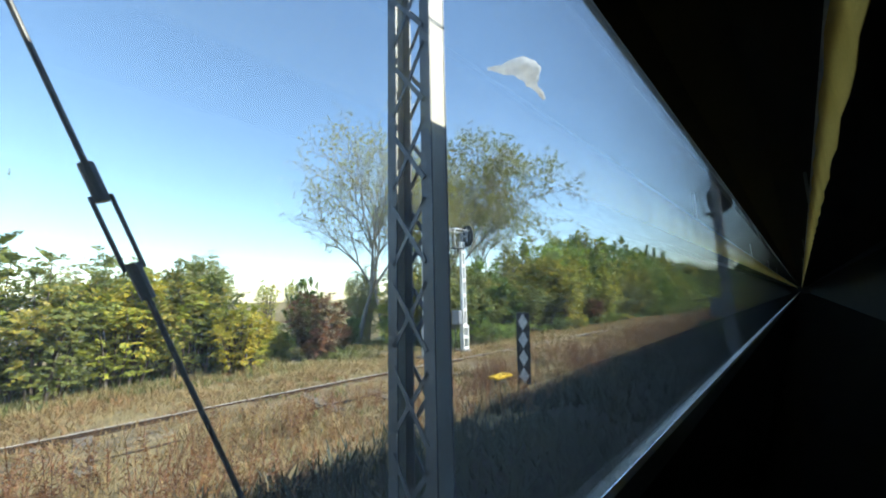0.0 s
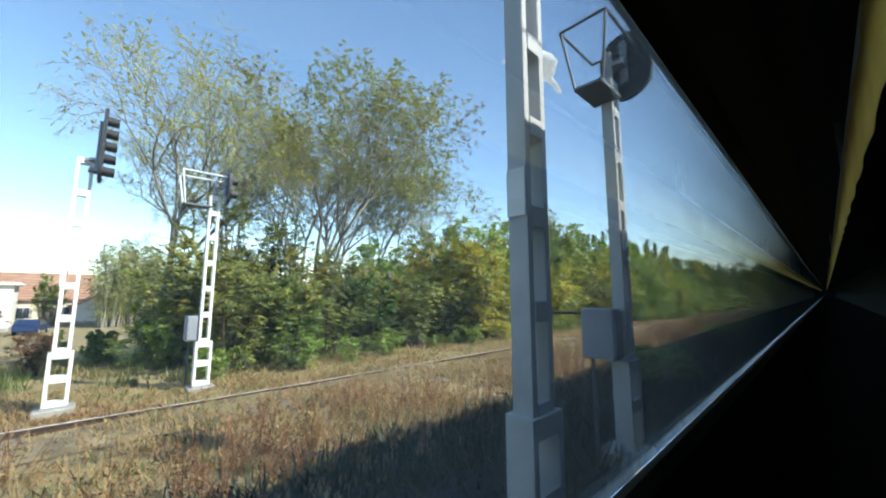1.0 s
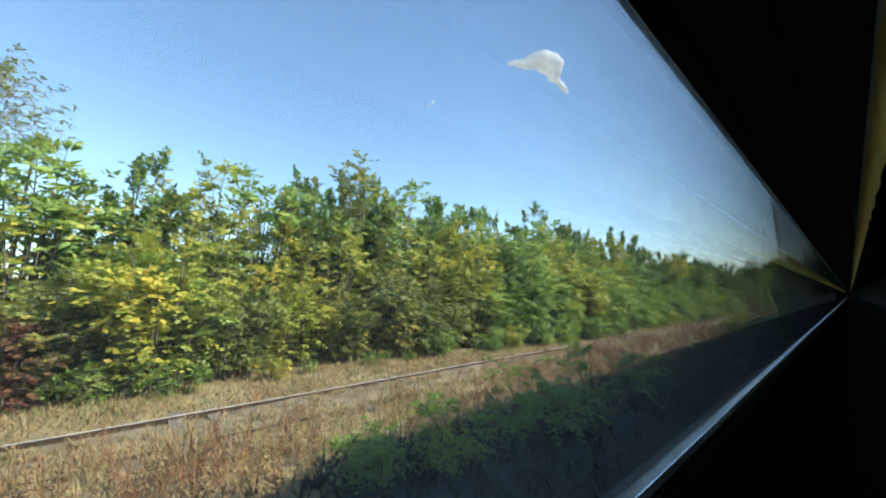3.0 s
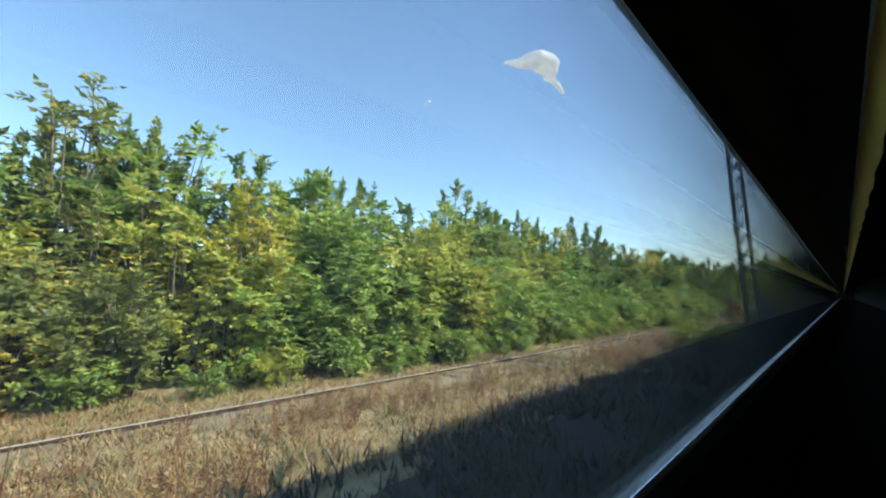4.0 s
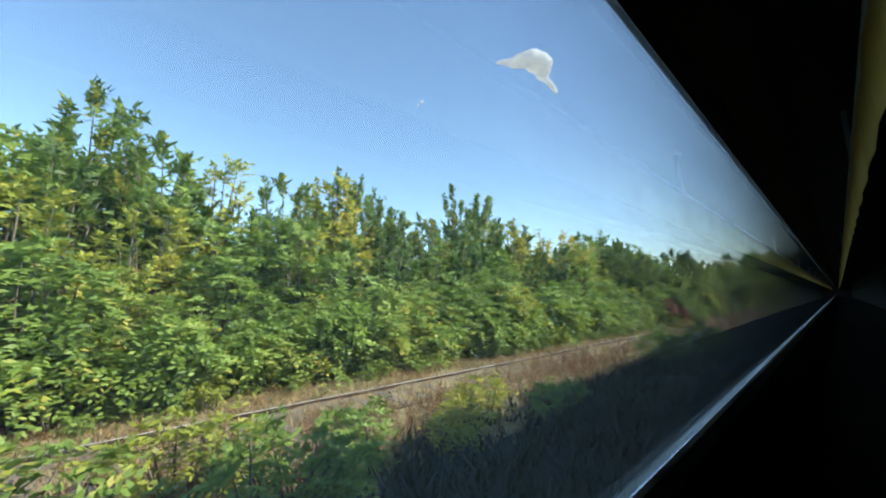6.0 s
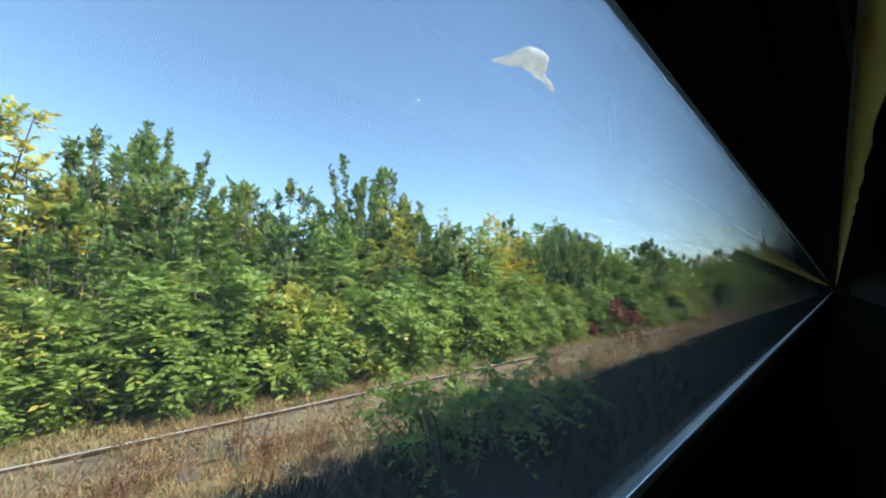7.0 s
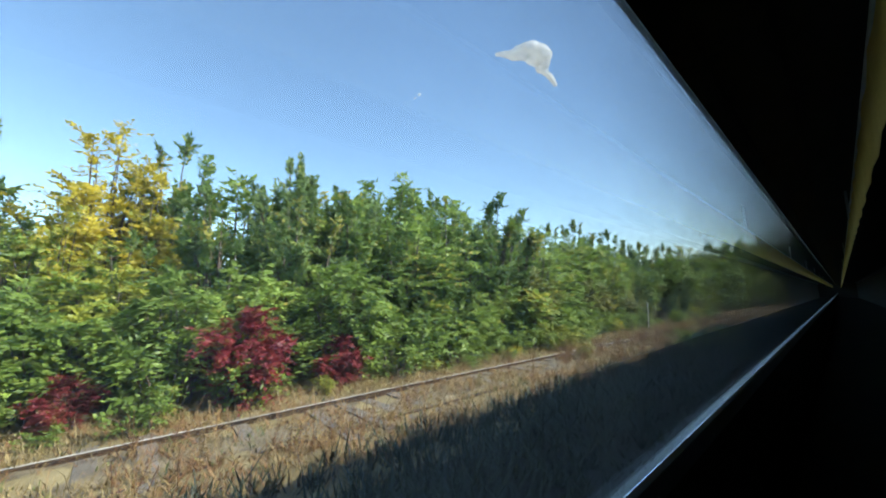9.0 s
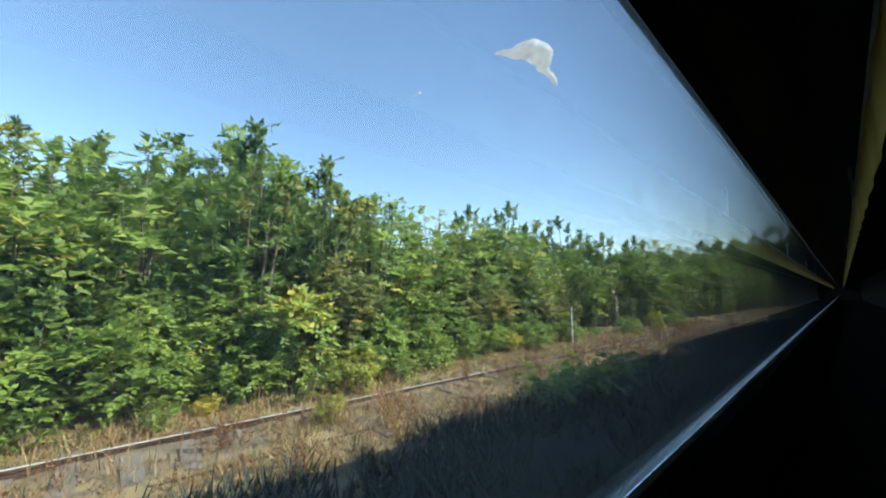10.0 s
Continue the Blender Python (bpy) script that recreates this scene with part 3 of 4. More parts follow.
# unit plants, about 4 m high, later scaled
for i in (0, 1):
    proto("sumac%d" % i, "ailanthus_bush", 11 + i, 4.0, 1.7, 22, 26, 0.68, 5, 0.215, 0.085, 0.60, M["sumac"], M["bark"], "dense green ailanthus thicket with long compound leaves")
    proto("light%d" % i, "ailanthus_bush", 21 + i, 4.0, 1.7, 22, 27, 0.64, 5, 0.185, 0.072, 0.55, M["sumac_light"], M["bark"], "light green ailanthus thicket beginning to turn yellow")
    proto("dark%d" % i, "leafy_bush", 31 + i, 4.0, 1.6, 24, 29, 0.46, 4, 0.175, 0.09, 0.25, M["bush_dark"], M["bark"], "dark green leafy bush with spiky upright shoots", spread=0.8, upright=1.0)
    proto("yellow%d" % i, "yellowing_bush", 41 + i, 4.0, 1.6, 22, 32, 0.40, 4, 0.145, 0.085, 0.35, M["bush_yellow"], M["bark"], "yellow-green autumn bush with small leaves")
    proto("olive%d" % i, "olive_bush", 45 + i, 4.0, 1.7, 24, 36, 0.38, 3, 0.15, 0.095, 0.35, M["bush_olive"], M["bark"], "olive-green autumn bush with small leaves", simple=True)
proto("gold", "golden_bush", 51, 4.0, 1.6, 22, 30, 0.46, 4, 0.16, 0.09, 0.4, M["bush_amber"], M["bark"], "golden-yellow and green autumn bush")
proto("red", "red_sumac_bush", 61, 2.2, 1.1, 16, 22, 0.45, 6, 0.15, 0.055, 0.5, M["bush_red"], M["bark"], "low crimson sumac bush in autumn colour")
proto("brown", "russet_bush", 71, 3.0, 1.2, 20, 26, 0.34, 5, 0.11, 0.06, 0.3, M["bush_brown"], M["bark"], "russet-brown bush losing its leaves")
proto("weed", "green_weed", 81, 1.0, 0.8, 11, 13, 0.26, 3, 0.10, 0.05, 0.5, M["sumac"], M["bark"], "knee-high green weed beside the track", "weed")
proto("sprig", "tall_weed", 83, 1.4, 0.9, 9, 6, 0.48, 7, 0.085, 0.034, 0.7, M["sumac"], M["bark"], "tall thin green weed with drooping sprays beside the track", "weed", upright=0.6)
proto("sapling", "ailanthus_sapling", 84, 3.2, 0.45, 2, 26, 0.80, 7, 0.19, 0.075, 0.45, M["sumac_light"], M["bark"], "slender ailanthus sapling with an umbrella of light leaves", "sapling", bare=0.66, slim=0.45)
proto("fill", "low_ailanthus", 85, 1.9, 1.1, 12, 15, 0.78, 6, 0.18, 0.075, 0.55, M["sumac_light"], M["bark"], "low leafy ailanthus shoots at the foot of the hedge", "bush", bare=0.04)
proto("fill_dark", "low_ailanthus", 86, 1.9, 1.1, 12, 15, 0.62, 5, 0.18, 0.080, 0.5, M["sumac"], M["bark"], "low green shoots at the foot of the hedge", "bush", bare=0.04)
proto("weed_y", "yellow_weed", 82, 1.0, 0.8, 12, 14, 0.26, 3, 0.09, 0.048, 0.5, M["bush_yellow"], M["bark"], "knee-high yellow-green weed beside the track", "weed")
PROTO["robinia0"] = tree("robinia_tree", 3, 13.5, 0.16, M["robinia"], M["bark_grey"], "tall thin-crowned robinia tree with sparse leaves", fork=0.20, lean=0.62, levels=6, twig_leaves=2, reach=0.70)
PROTO["robinia1"] = tree("robinia_tree", 8, 13.0, 0.16, M["robinia_dark"], M["bark_grey"], "tall robinia tree with tufts of browning leaves", fork=0.20, lean=0.55, levels=6, twig_leaves=3, reach=0.70, leaf=0.10, width=0.05)
PROTO["birch"] = shrub("birch_tree", 5, 8.0, 2.0, 36, 46, 0.5, 4, 0.15, 0.09, 0.9, M["birch"], M["bark_grey"], "drooping birch tree with fading leaves", "tree", 0.8, 0.12, simple=True)

# tall plants for the rows behind, 8 m high
for i in (0, 1):
    proto("far_sumac%d" % i, "ailanthus_tree", 111 + i, 8.0, 2.3, 26, 18, 0.85, 3, 0.32, 0.16, 0.5, M["sumac"], M["bark"], "tall green ailanthus thicket at the back of the hedge", upright=0.4, simple=True)
    proto("far_light%d" % i, "ailanthus_tree", 121 + i, 8.0, 2.3, 26, 18, 0.85, 3, 0.29, 0.14, 0.5, M["sumac_light"], M["bark"], "tall light green ailanthus thicket at the back of the hedge", upright=0.4, simple=True)
    proto("far_dark%d" % i, "leafy_tree", 131 + i, 8.0, 2.1, 28, 18, 0.64, 3, 0.24, 0.13, 0.2, M["bush_dark"], M["bark"], "tall dark green tree with spiky upright shoots", spread=0.85, upright=1.4, simple=True)
    proto("far_yellow%d" % i, "yellowing_tree", 141 + i, 8.0, 2.2, 26, 18, 0.58, 3, 0.22, 0.13, 0.35, M["bush_yellow"], M["bark"], "tall yellow-green autumn bush behind the hedge", upright=0.5, simple=True)

    proto("far_olive%d" % i, "olive_tree", 145 + i, 8.0, 2.2, 26, 24, 0.52, 3, 0.20, 0.12, 0.35, M["bush_olive"], M["bark"], "tall olive-green autumn bush behind the hedge", upright=0.5, simple=True)
    proto("plume%d" % i, "plumed_tree", 161 + i, 8.0, 2.5, 48, 34, 0.34, 3, 0.19, 0.10, 0.15, M["plume"], M["bark"], "domed green tree with many upright leafy shoots", "tree", spread=0.95, upright=1.3, simple=True)
proto("far_gold", "golden_tree", 151, 8.0, 2.2, 30, 34, 0.50, 3, 0.19, 0.11, 0.35, M["bush_gold"], M["bark"], "tall golden-yellow autumn tree", upright=0.5, simple=True)

# back row: its tops make the skyline
TOPS_X = [24, 28, 32, 36, 38, 42, 46, 50, 53, 56, 58, 60, 64, 68, 71, 74, 76, 80, 82, 86, 90, 94, 98, 101, 105, 109, 113, 118, 124, 132, 142, 190]
TOPS_Z = [7.0, 7.5, 7.8, 9.0, 9.2, 8.4, 7.9, 8.0, 8.0, 9.4, 9.1, 7.7, 7.7, 7.8, 7.6, 6.9, 7.8, 7.8, 7.4, 7.7, 7.6, 7.4, 8.2, 8.7, 8.0, 7.0, 7.8, 8.6, 8.1, 7.6, 7.8, 7.6]
x = 23.0
while x < 185:
    kind = rng.choice(["dark0", "dark1", "sumac0", "yellow0", "dark0", "dark1", "sumac1", "light0"])
    if x < 42:
        kind = rng.choice(["light0", "olive1", "yellow0", "olive0", "dark0", "yellow1"])
    if x > 60:
        kind = rng.choice(["dark0", "dark1", "sumac0", "dark0", "dark1", "sumac1", "yellow1"])
    h = float(np.interp(x, TOPS_X, TOPS_Z)) * rng.uniform(1.02, 1.13)
    if 83 < x < 87:
        h = 6.0
    place(PROTO["far_" + kind], x, 16 + rng.uniform(-0.8, 0.8) if x < 120 else verge(x) + 7, h / 8, rng.uniform(0, 360), 1.0, group=G)
    x += rng.uniform(1.7, 2.5) * (1.0 if x < 110 else 1.6)

# farther growth that closes the view through the rows
x = 24.0
while x < 128:
    place(PROTO["far_" + rng.choice(["dark0", "olive0", "sumac1", "olive1"])], x, 25 + rng.uniform(-1.0, 1.0), rng.uniform(0.72, 0.86), rng.uniform(0, 360), group=G)
    x += rng.uniform(2.6, 3.6)

# single tall trees behind the hedge
for key, px, py, h in [("plume0", 79.6, 20.6, 13.3), ("plume1", 68.4, 21.0, 11.4), ("plume0", 71.6, 21.6, 10.6), ("plume1", 47.6, 21.4, 10.8), ("far_dark0", 66.2, 22.0, 10.4),
                       ("plume1", 91.2, 13.2, 7.8), ("plume0", 94.6, 15.0, 8.2), ("far_sumac0", 99.0, 19.0, 11.0), ("far_sumac1", 100.4, 15.0, 8.6), ("far_dark1", 57.0, 19.0, 11.2), ("far_sumac1", 58.2, 17.2, 9.8),
                       ("plume0", 36.6, 17.5, 9.6), ("plume1", 39.0, 17.2, 9.7)]:
    place(PROTO[key], px, py, h / 8, rng.uniform(0, 360), group="tall trees behind the hedge")

# middle row
x = 13.0
while x < 185:
    f = verge(x)
    kind = rng.choice(["light0", "olive0", "yellow0", "yellow1", "olive1"]) if x < 42 else rng.choice(["sumac0", "sumac1", "dark0", "yellow1", "light1"]) if x < 60 else rng.choice(["sumac0", "sumac1", "dark1", "dark0", "light1"])
    if x < 24:
        kind = rng.choice(["olive0", "olive1", "sumac0"])
    h = rng.uniform(5.0, 6.4) if x < 92 else float(np.interp(x, [92, 96, 99, 102, 105, 108, 121, 128, 185], [5.2, 5.4, 6.4, 5.9, 4.6, 5.4, 5.2, 6.2, 5.6])) * rng.uniform(1.09, 1.19)
    if 82.5 < x < 88:
        h = 4.0
    yy = f + (3.6 if x < 92 else 2.6) + rng.uniform(-0.6, 0.6)
    place(PROTO["far_" + kind], x, yy, h / 8 * 1.1, rng.uniform(0, 360), 1 / 1.1, group=G)
    x += rng.uniform(1.8, 2.6) * (1.0 if x < 110 else 1.6)

# front row
x = 12.5
while x < 185:
    f = verge(x)
    if x < 24:
        kind, h = rng.choice(["olive0", "olive1", "dark0", "olive1"]), rng.uniform(2.6, 3.6)
    elif x < 40:
        kind, h = rng.choice(["yellow0", "light0", "olive0", "sumac1", "olive1"]), rng.uniform(2.6, 4.0)
    elif x < 52:
        kind, h = rng.choice(["light0", "light1", "yellow0"]), rng.uniform(3.2, 4.6)
    elif x < 74:
        kind, h = rng.choice(["sumac0", "sumac1", "light1", "sumac1", "light0"]), rng.uniform(2.5, 3.7)
    else:
        kind, h = rng.choice(["sumac0", "sumac1", "light1", "dark0"] if x < 91 else ["sumac0", "dark1", "olive0", "dark0"]), rng.uniform(2.4, 3.6)
    place(PROTO[kind if x < 112 else "far_" + kind], x, f + 1.3 + rng.uniform(-0.3, 0.5), h / (4 if x < 112 else 8) * 1.1, rng.uniform(0, 360), 1 / 1.1, group=G)
    x += rng.uniform(1.5, 2.2) * (1.0 if x < 110 else 1.6)

# marked plants
for key, px, py, h in [("gold", 22.8, 11.9, 5.3), ("yellow0", 29.8, 11.8, 4.4), ("gold", 24.0, 13.6, 5.2), ("far_light0", 45.5, 12.0, 6.8), ("far_yellow1", 42.0, 12.5, 6.4), ("far_yellow0", 52.5, 14.6, 7.4), ("far_yellow0", 48.2, 11.7, 6.0), ("yellow0", 48.0, 10.7, 5.0), ("yellow1", 49.8, 10.9, 4.4),
                       ("far_gold", 85.9, 15.6, 8.0), ("far_gold", 86.7, 14.8, 6.8), ("far_yellow0", 85.4, 12.4, 4.8), ("yellow1", 86.2, 10.8, 3.4), ("plume0", 90.9, 11.8, 7.0), ("far_light1", 92.6, 12.4, 6.6), ("far_yellow1", 77.5, 14.0, 7.0), ("far_dark0", 79.6, 15.0, 8.8), ("far_gold", 81.6, 14.6, 7.2), ("red", 88.6, 8.7, 2.1), ("red", 90.8, 8.6, 1.3), ("red", 86.0, 9.0, 1.0),
                       ("yellow1", 71.2, 9.9, 3.2), ("light0", 96.5, 9.3, 2.6)]:
    base_h = {"red": 2.2}.get(key, 8.0 if key.startswith(("far", "plume")) else 4.0)
    place(PROTO[key], px, py, h / base_h, rng.uniform(0, 360), group="" if key == "red" else G)

# the open corner before the hedge, with trees behind it
for key, px, py, h in [("yellow0", -3.0, 13.6, 4.0), ("olive1", -0.6, 13.4, 3.6), ("yellow1", 0.9, 13.8, 3.5), ("olive0", 2.5, 14.0, 3.8), ("yellow1", 3.8, 13.4, 2.6), ("yellow1", 4.5, 14.2, 1.7), ("light0", 5.7, 15.2, 1.5), ("dark0", 6.4, 16.0, 1.2), ("olive0", 0.6, 15.4, 4.0),
                       ("gold", -2.6, 12.6, 2.4), ("yellow1", 1.8, 14.6, 3.9), ("olive1", -1.6, 14.8, 4.2), ("olive0", 3.3, 14.8, 3.3), ("yellow0", -9.0, 14.0, 4.0), ("light1", -4.6, 15.5, 5.6), ("dark1", 13.2, 15.5, 3.6), ("yellow1", 11.6, 15.0, 3.2)]:
    place(PROTO[key], px, py, h / 4, rng.uniform(0, 360))
place(PROTO["brown"], 6.7, 13.7, 1.0, 40)
place(PROTO["brown"], 8.4, 15.0, 0.45, 200)
place(PROTO["brown"], 27.3, 11.2, 0.75, 120)
place(PROTO["birch"], 10.2, 60.0, 1.45, 60)
place(PROTO["birch"], 12.4, 62.0, 1.62, 20)
place(PROTO["birch"], 14.6, 63.0, 1.40, 140)
place(PROTO["birch"], -1.5, 60.0, 1.15, 250)
place(PROTO["birch"], 16.5, 26.0, 0.90, 310)
place(PROTO["far_dark0"], 13.3, 31.0, 0.84, 15)
place(PROTO["far_dark1"], 14.9, 32.0, 0.80, 75)
place(PROTO["robinia1"], -3.4, 14.2, 0.56, 0)
place(PROTO["robinia0"], 10.9, 17.6, 1.04, 0)
place(PROTO["robinia1"], 16.8, 18.0, 1.06, 80)
place(PROTO["robinia0"], 13.3, 18.4, 1.08, 150)
place(PROTO["robinia0"], 16.8, 17.0, 0.9, 260)
place(PROTO["robinia1"], 18.4, 17.6, 0.97, 220)
place(PROTO["robinia1"], 19.6, 18.2, 0.92, 130)
place(PROTO["robinia0"], 17.6, 18.6, 1.10, 40)
# made-up wood far ahead, added to cover bright sky at the line's end
for i in range(24):
    px, py = 186 + rng.uniform(0, 40), 2.5 + 26 * i / 24 + rng.uniform(-0.8, 0.8)
    place(PROTO["far_" + rng.choice(["dark0", "dark1", "sumac0"])], px + (6 if py < 5 else 0), py, rng.uniform(1.3, 2.0), rng.uniform(0, 360), 1.2, group="wood far along the line")
# more added trees, low down, over the last bright gap
for px, py in [(212, 2.4), (219, 3.4), (207, 4.4), (226, 2.0)]:
    place(PROTO["far_dark0"], px, py, 0.85, rng.uniform(0, 360), 1.2, group="wood far along the line")
x = -60
while x < 60:
    place(PROTO["far_" + rng.choice(["dark0", "yellow0", "dark1"])], x, rng.uniform(62, 75), rng.uniform(0.6, 1.1), rng.uniform(0, 360))
    x += rng.uniform(6, 10)

# low growth before the houses
for key, px, py, h in [("dark0", 9.8, 16.5, 1.5), ("sumac0", 11.0, 14.2, 1.9), ("dark1", 8.6, 18.5, 1.3), ("yellow0", 12.3, 12.9, 1.7), ("sumac1", 6.0, 19.0, 1.2), ("light0", 3.6, 20.0, 1.4), ("dark0", 12.0, 20.0, 2.2), ("dark1", 9.5, 26.0, 1.6)]:
    place(PROTO[key], px, py, h / 4 * 1.15, rng.uniform(0, 360), 0.87)

# dense low bushes under the robinias
x = 11.6
while x < 24:
    place(PROTO[rng.choice(["olive0", "olive1", "olive0", "dark1"])], x, 14.2 + rng.uniform(-0.5, 0.8), rng.uniform(0.85, 1.1), rng.uniform(0, 360), group="bushes under the robinias")
    x += rng.uniform(1.2, 1.8)

# saplings that stand out from the hedge
for px, off, h in [(94.2, 0.7, 3.4), (96.2, 0.4, 2.7), (98.9, 0.6, 3.6), (101.3, 0.5, 2.4), (82.0, 0.6, 3.0), (79.2, 0.5, 2.6), (75.6, 0.7, 3.4), (62.8, 0.6, 3.2), (47.6, 0.6, 3.6)]:
    place(PROTO["sapling"], px, verge(px) + off, h / 3.2, rng.uniform(0, 360), group="saplings along the hedge")

# low shoots that close the hedge to the ground
x = 42.0
while x < 112:
    if not 84.5 < x < 92.8:
        place(PROTO["fill" if 54 < x < 90 else "fill_dark"], x, verge(x) + 0.55 + rng.uniform(-0.15, 0.3), rng.uniform(0.9, 1.35) if 54 < x < 78 else rng.uniform(0.65, 1.1), rng.uniform(0, 360), group="low shoots along the hedge")
    x += rng.uniform(1.2, 2.0)

# ragged foot of the hedge
x = 12.0
while x < 125:
    h = rng.uniform(0.35, 1.15)
    place(PROTO[rng.choice(["weed", "weed", "weed_y"])], x, verge(x) + rng.uniform(-0.35, 0.35), h, rng.uniform(0, 360), group="weeds at the foot of the hedge")
    x += rng.uniform(0.8, 2.2)

# weeds on the near verge
for key, px, py, h in [("sprig", 18.9, 2.6, 0.65), ("sprig", 17.9, 2.6, 0.75), ("sprig", 18.5, 2.5, 0.8), ("weed", 31.4, 4.0, 0.7), ("weed_y", 32.2, 3.4, 0.6), ("weed", 33.4, 3.4, 0.7), ("weed", 34.3, 3.0, 0.7), ("sprig", 32.5, 3.6, 0.8), ("sprig", 33.8, 3.2, 1.0), ("weed_y", 56.6, 4.2, 1.3),
                       ("weed", 57.4, 4.3, 1.2), ("weed_y", 58.6, 5.0, 1.1), ("weed", 59.4, 4.0, 1.1), ("weed", 60.6, 4.6, 0.9), ("weed", 71.0, 4.1, 1.1), ("weed", 72.2, 3.6, 0.9), ("weed", 102.2, 3.7, 1.0), ("weed", 103.4, 4.0, 0.8), ("weed_y", 99.0, 6.2, 0.5), ("sprig", 70.4, 3.1, 1.1), ("sprig", 71.6, 3.5, 1.2), ("sprig", 72.9, 3.3, 0.9), ("sprig", 31.7, 3.9, 0.6), ("sprig", 19.0, 2.8, 0.7), ("weed_y", 61.8, 3.8, 0.8), ("weed_y", 62.9, 4.4, 0.9), ("weed", 63.8, 3.6, 0.7), ("weed_y", 57.9, 3.4, 0.7), ("sprig", 58.9, 3.2, 0.9), ("weed", 64.9, 4.0, 0.6), ("sprig", 103.0, 3.2, 0.9), ("sprig", 35.1, 3.0, 1.1)]:
    place(PROTO[key], px, py, h, rng.uniform(0, 360))
for p in PROTO.values():
    for o in (*p.children, p):
        bpy.data.objects.remove(o)


# ---- dry grass ----
def grass(name, count, x0, x1, y0, y1, low, high, material, label, seed, lean=0.35, thick=0.012, beyond=0.8, simple=False):
    g = np.random.default_rng(seed)
    xy = np.stack([x0 + (x1 - x0) * g.uniform(0, 1, count), y0 + (y1 - y0) * g.uniform(0, 1, count)], 1)
    keep = np.array([noise.noise((a * 0.6, b * 0.6, seed)) > g.uniform(-0.5, 0.25) - (0.3 if high < 0.2 else 0.0) and b < verge(a) + beyond and abs(b - far_rail(a) + 0.06) > 0.09 and (not -1.3 < b - far_rail(a) < 0.1 or noise.noise((a * 0.5, b * 0.9, 4)) > (g.uniform(-1.0, -0.25) if a < 28 else g.uniform(-0.45, 0.35))) for a, b in xy])
    xy = xy[keep]
    z = np.array([support_z(a, b) for a, b in xy])
    n, blades = len(xy), 6
    root = np.repeat(np.column_stack([xy, z - 0.01]), blades, 0) + g.normal(0, 0.05, (n * blades, 3)) * np.array([1, 1, 0])
    h = g.uniform(low, high, (n * blades, 1)) * g.uniform(0.6, 1.3, (n, 1)).repeat(blades, 0)
    a = g.uniform(0, 2 * np.pi, n * blades)
    out = np.stack([np.cos(a), np.sin(a), 0 * a], 1)
    side = np.stack([-np.sin(a), np.cos(a), 0 * a], 1) * thick * g.uniform(0.6, 1.4, (n * blades, 1))
    ln = lean * g.uniform(0.3, 1.3, (n * blades, 1)) * h
    mid = root + out * ln * 0.35 + np.array([0, 0, 1.0]) * h * 0.6
    tip = root + out * ln + np.array([0, 0, 1.0]) * h
    corners = [root - side, tip, root + side] if simple else [root - side, mid - side * 0.7, tip, mid + side * 0.7]
    v = np.stack(corners, 1).reshape(-1, 3)
    me = quads(name, v, np.arange(len(v)).reshape(-1, len(corners)))
    me.materials.append(material)
    tagged(new(name, me), label, "grass", kind="stuff")


grass("dry_grass", 105000, -12, 125, 4.3, 13.5, 0.05, 0.20, M["straw"], "dry straw-coloured grass on the railway verge", 1, 1.5, 0.009, 0.8, True)
grass("distant_grass", 7000, 125, 200, 3.0, 9.0, 0.10, 0.35, M["straw"], "dry straw-coloured grass far along the railway", 3, 0.7, 0.02)
grass("tall_dry_grass", 4500, -12, 125, 4.2, 8.0, 0.22, 0.50, M["straw"], "tall dry grass stalks on the railway verge", 4, 0.8, 0.006)


def dry_weeds(count, seed, x0, x1, label):
    """Dried weeds: a few bent stalks with small curled leaves."""
    g = np.random.default_rng(seed)
    xy = np.stack([g.uniform(x0, x1, count), 4.1 + 2.8 * g.uniform(0, 1, count) ** 1.2], 1)
    keep = np.array([noise.noise((a * 0.45, b * 0.7, 9)) > g.uniform(-0.35, 0.3) for a, b in xy])
    xy = xy[keep]
    base = np.column_stack([xy, [support_z(a, b) for a, b in xy]]).repeat(4, 0)
    n = len(base)
    base[:, :2] += g.normal(0, 0.07, (n, 2))
    way = np.column_stack([g.normal(0, 0.30, n), g.normal(0, 0.30, n), np.ones(n)])
    v, f = fronds(g, base, way, g.uniform(0.25, 0.75, n), 6, 0.065, 0.018, 0.12)
    s = np.linspace(0, 1, 3)[None, :, None]
    ln = g.uniform(0.25, 0.75, n)
    sv, sf = tubes(base[:, None] + way[:, None] * s * ln[:, None, None], np.full((n, 3), 0.004), 3)
    me = quads("dry_weeds", np.concatenate([v, sv]), np.concatenate([f, sf + len(v)]))
    me.materials.append(M["weed_dry"])
    tagged(new("dry_weeds", me), label, "weeds", kind="stuff")


dry_weeds(1100, 12, 46, 125, "brown dried weeds on the railway verge")
dry_weeds(1500, 13, -12, 46, "dense reddish-brown dried weeds on the railway verge")
# dark strip of weeds, with shade painted into the leaf colour
grass("shaded_weeds", 36000, -12, 125, 1.3, 4.8, 0.10, 0.34, M["weed_shade"], "low weeds on the ballast shoulder, coloured dark for the train's shade", 6, 0.9, 0.022, 0.8, True)
grass("lawn_grass", 20000, -8, 16, 11.5, 32, 0.08, 0.30, M["lawn"], "rough green grass in front of the houses", 8, 0.6, 0.016, 30, True)
grass("short_grass", 30000, -12, 125, 3.8, 11.5, 0.04, 0.14, M["straw"], "short dry grass and litter between the rails", 10, 1.2, 0.013, 0.3, True)
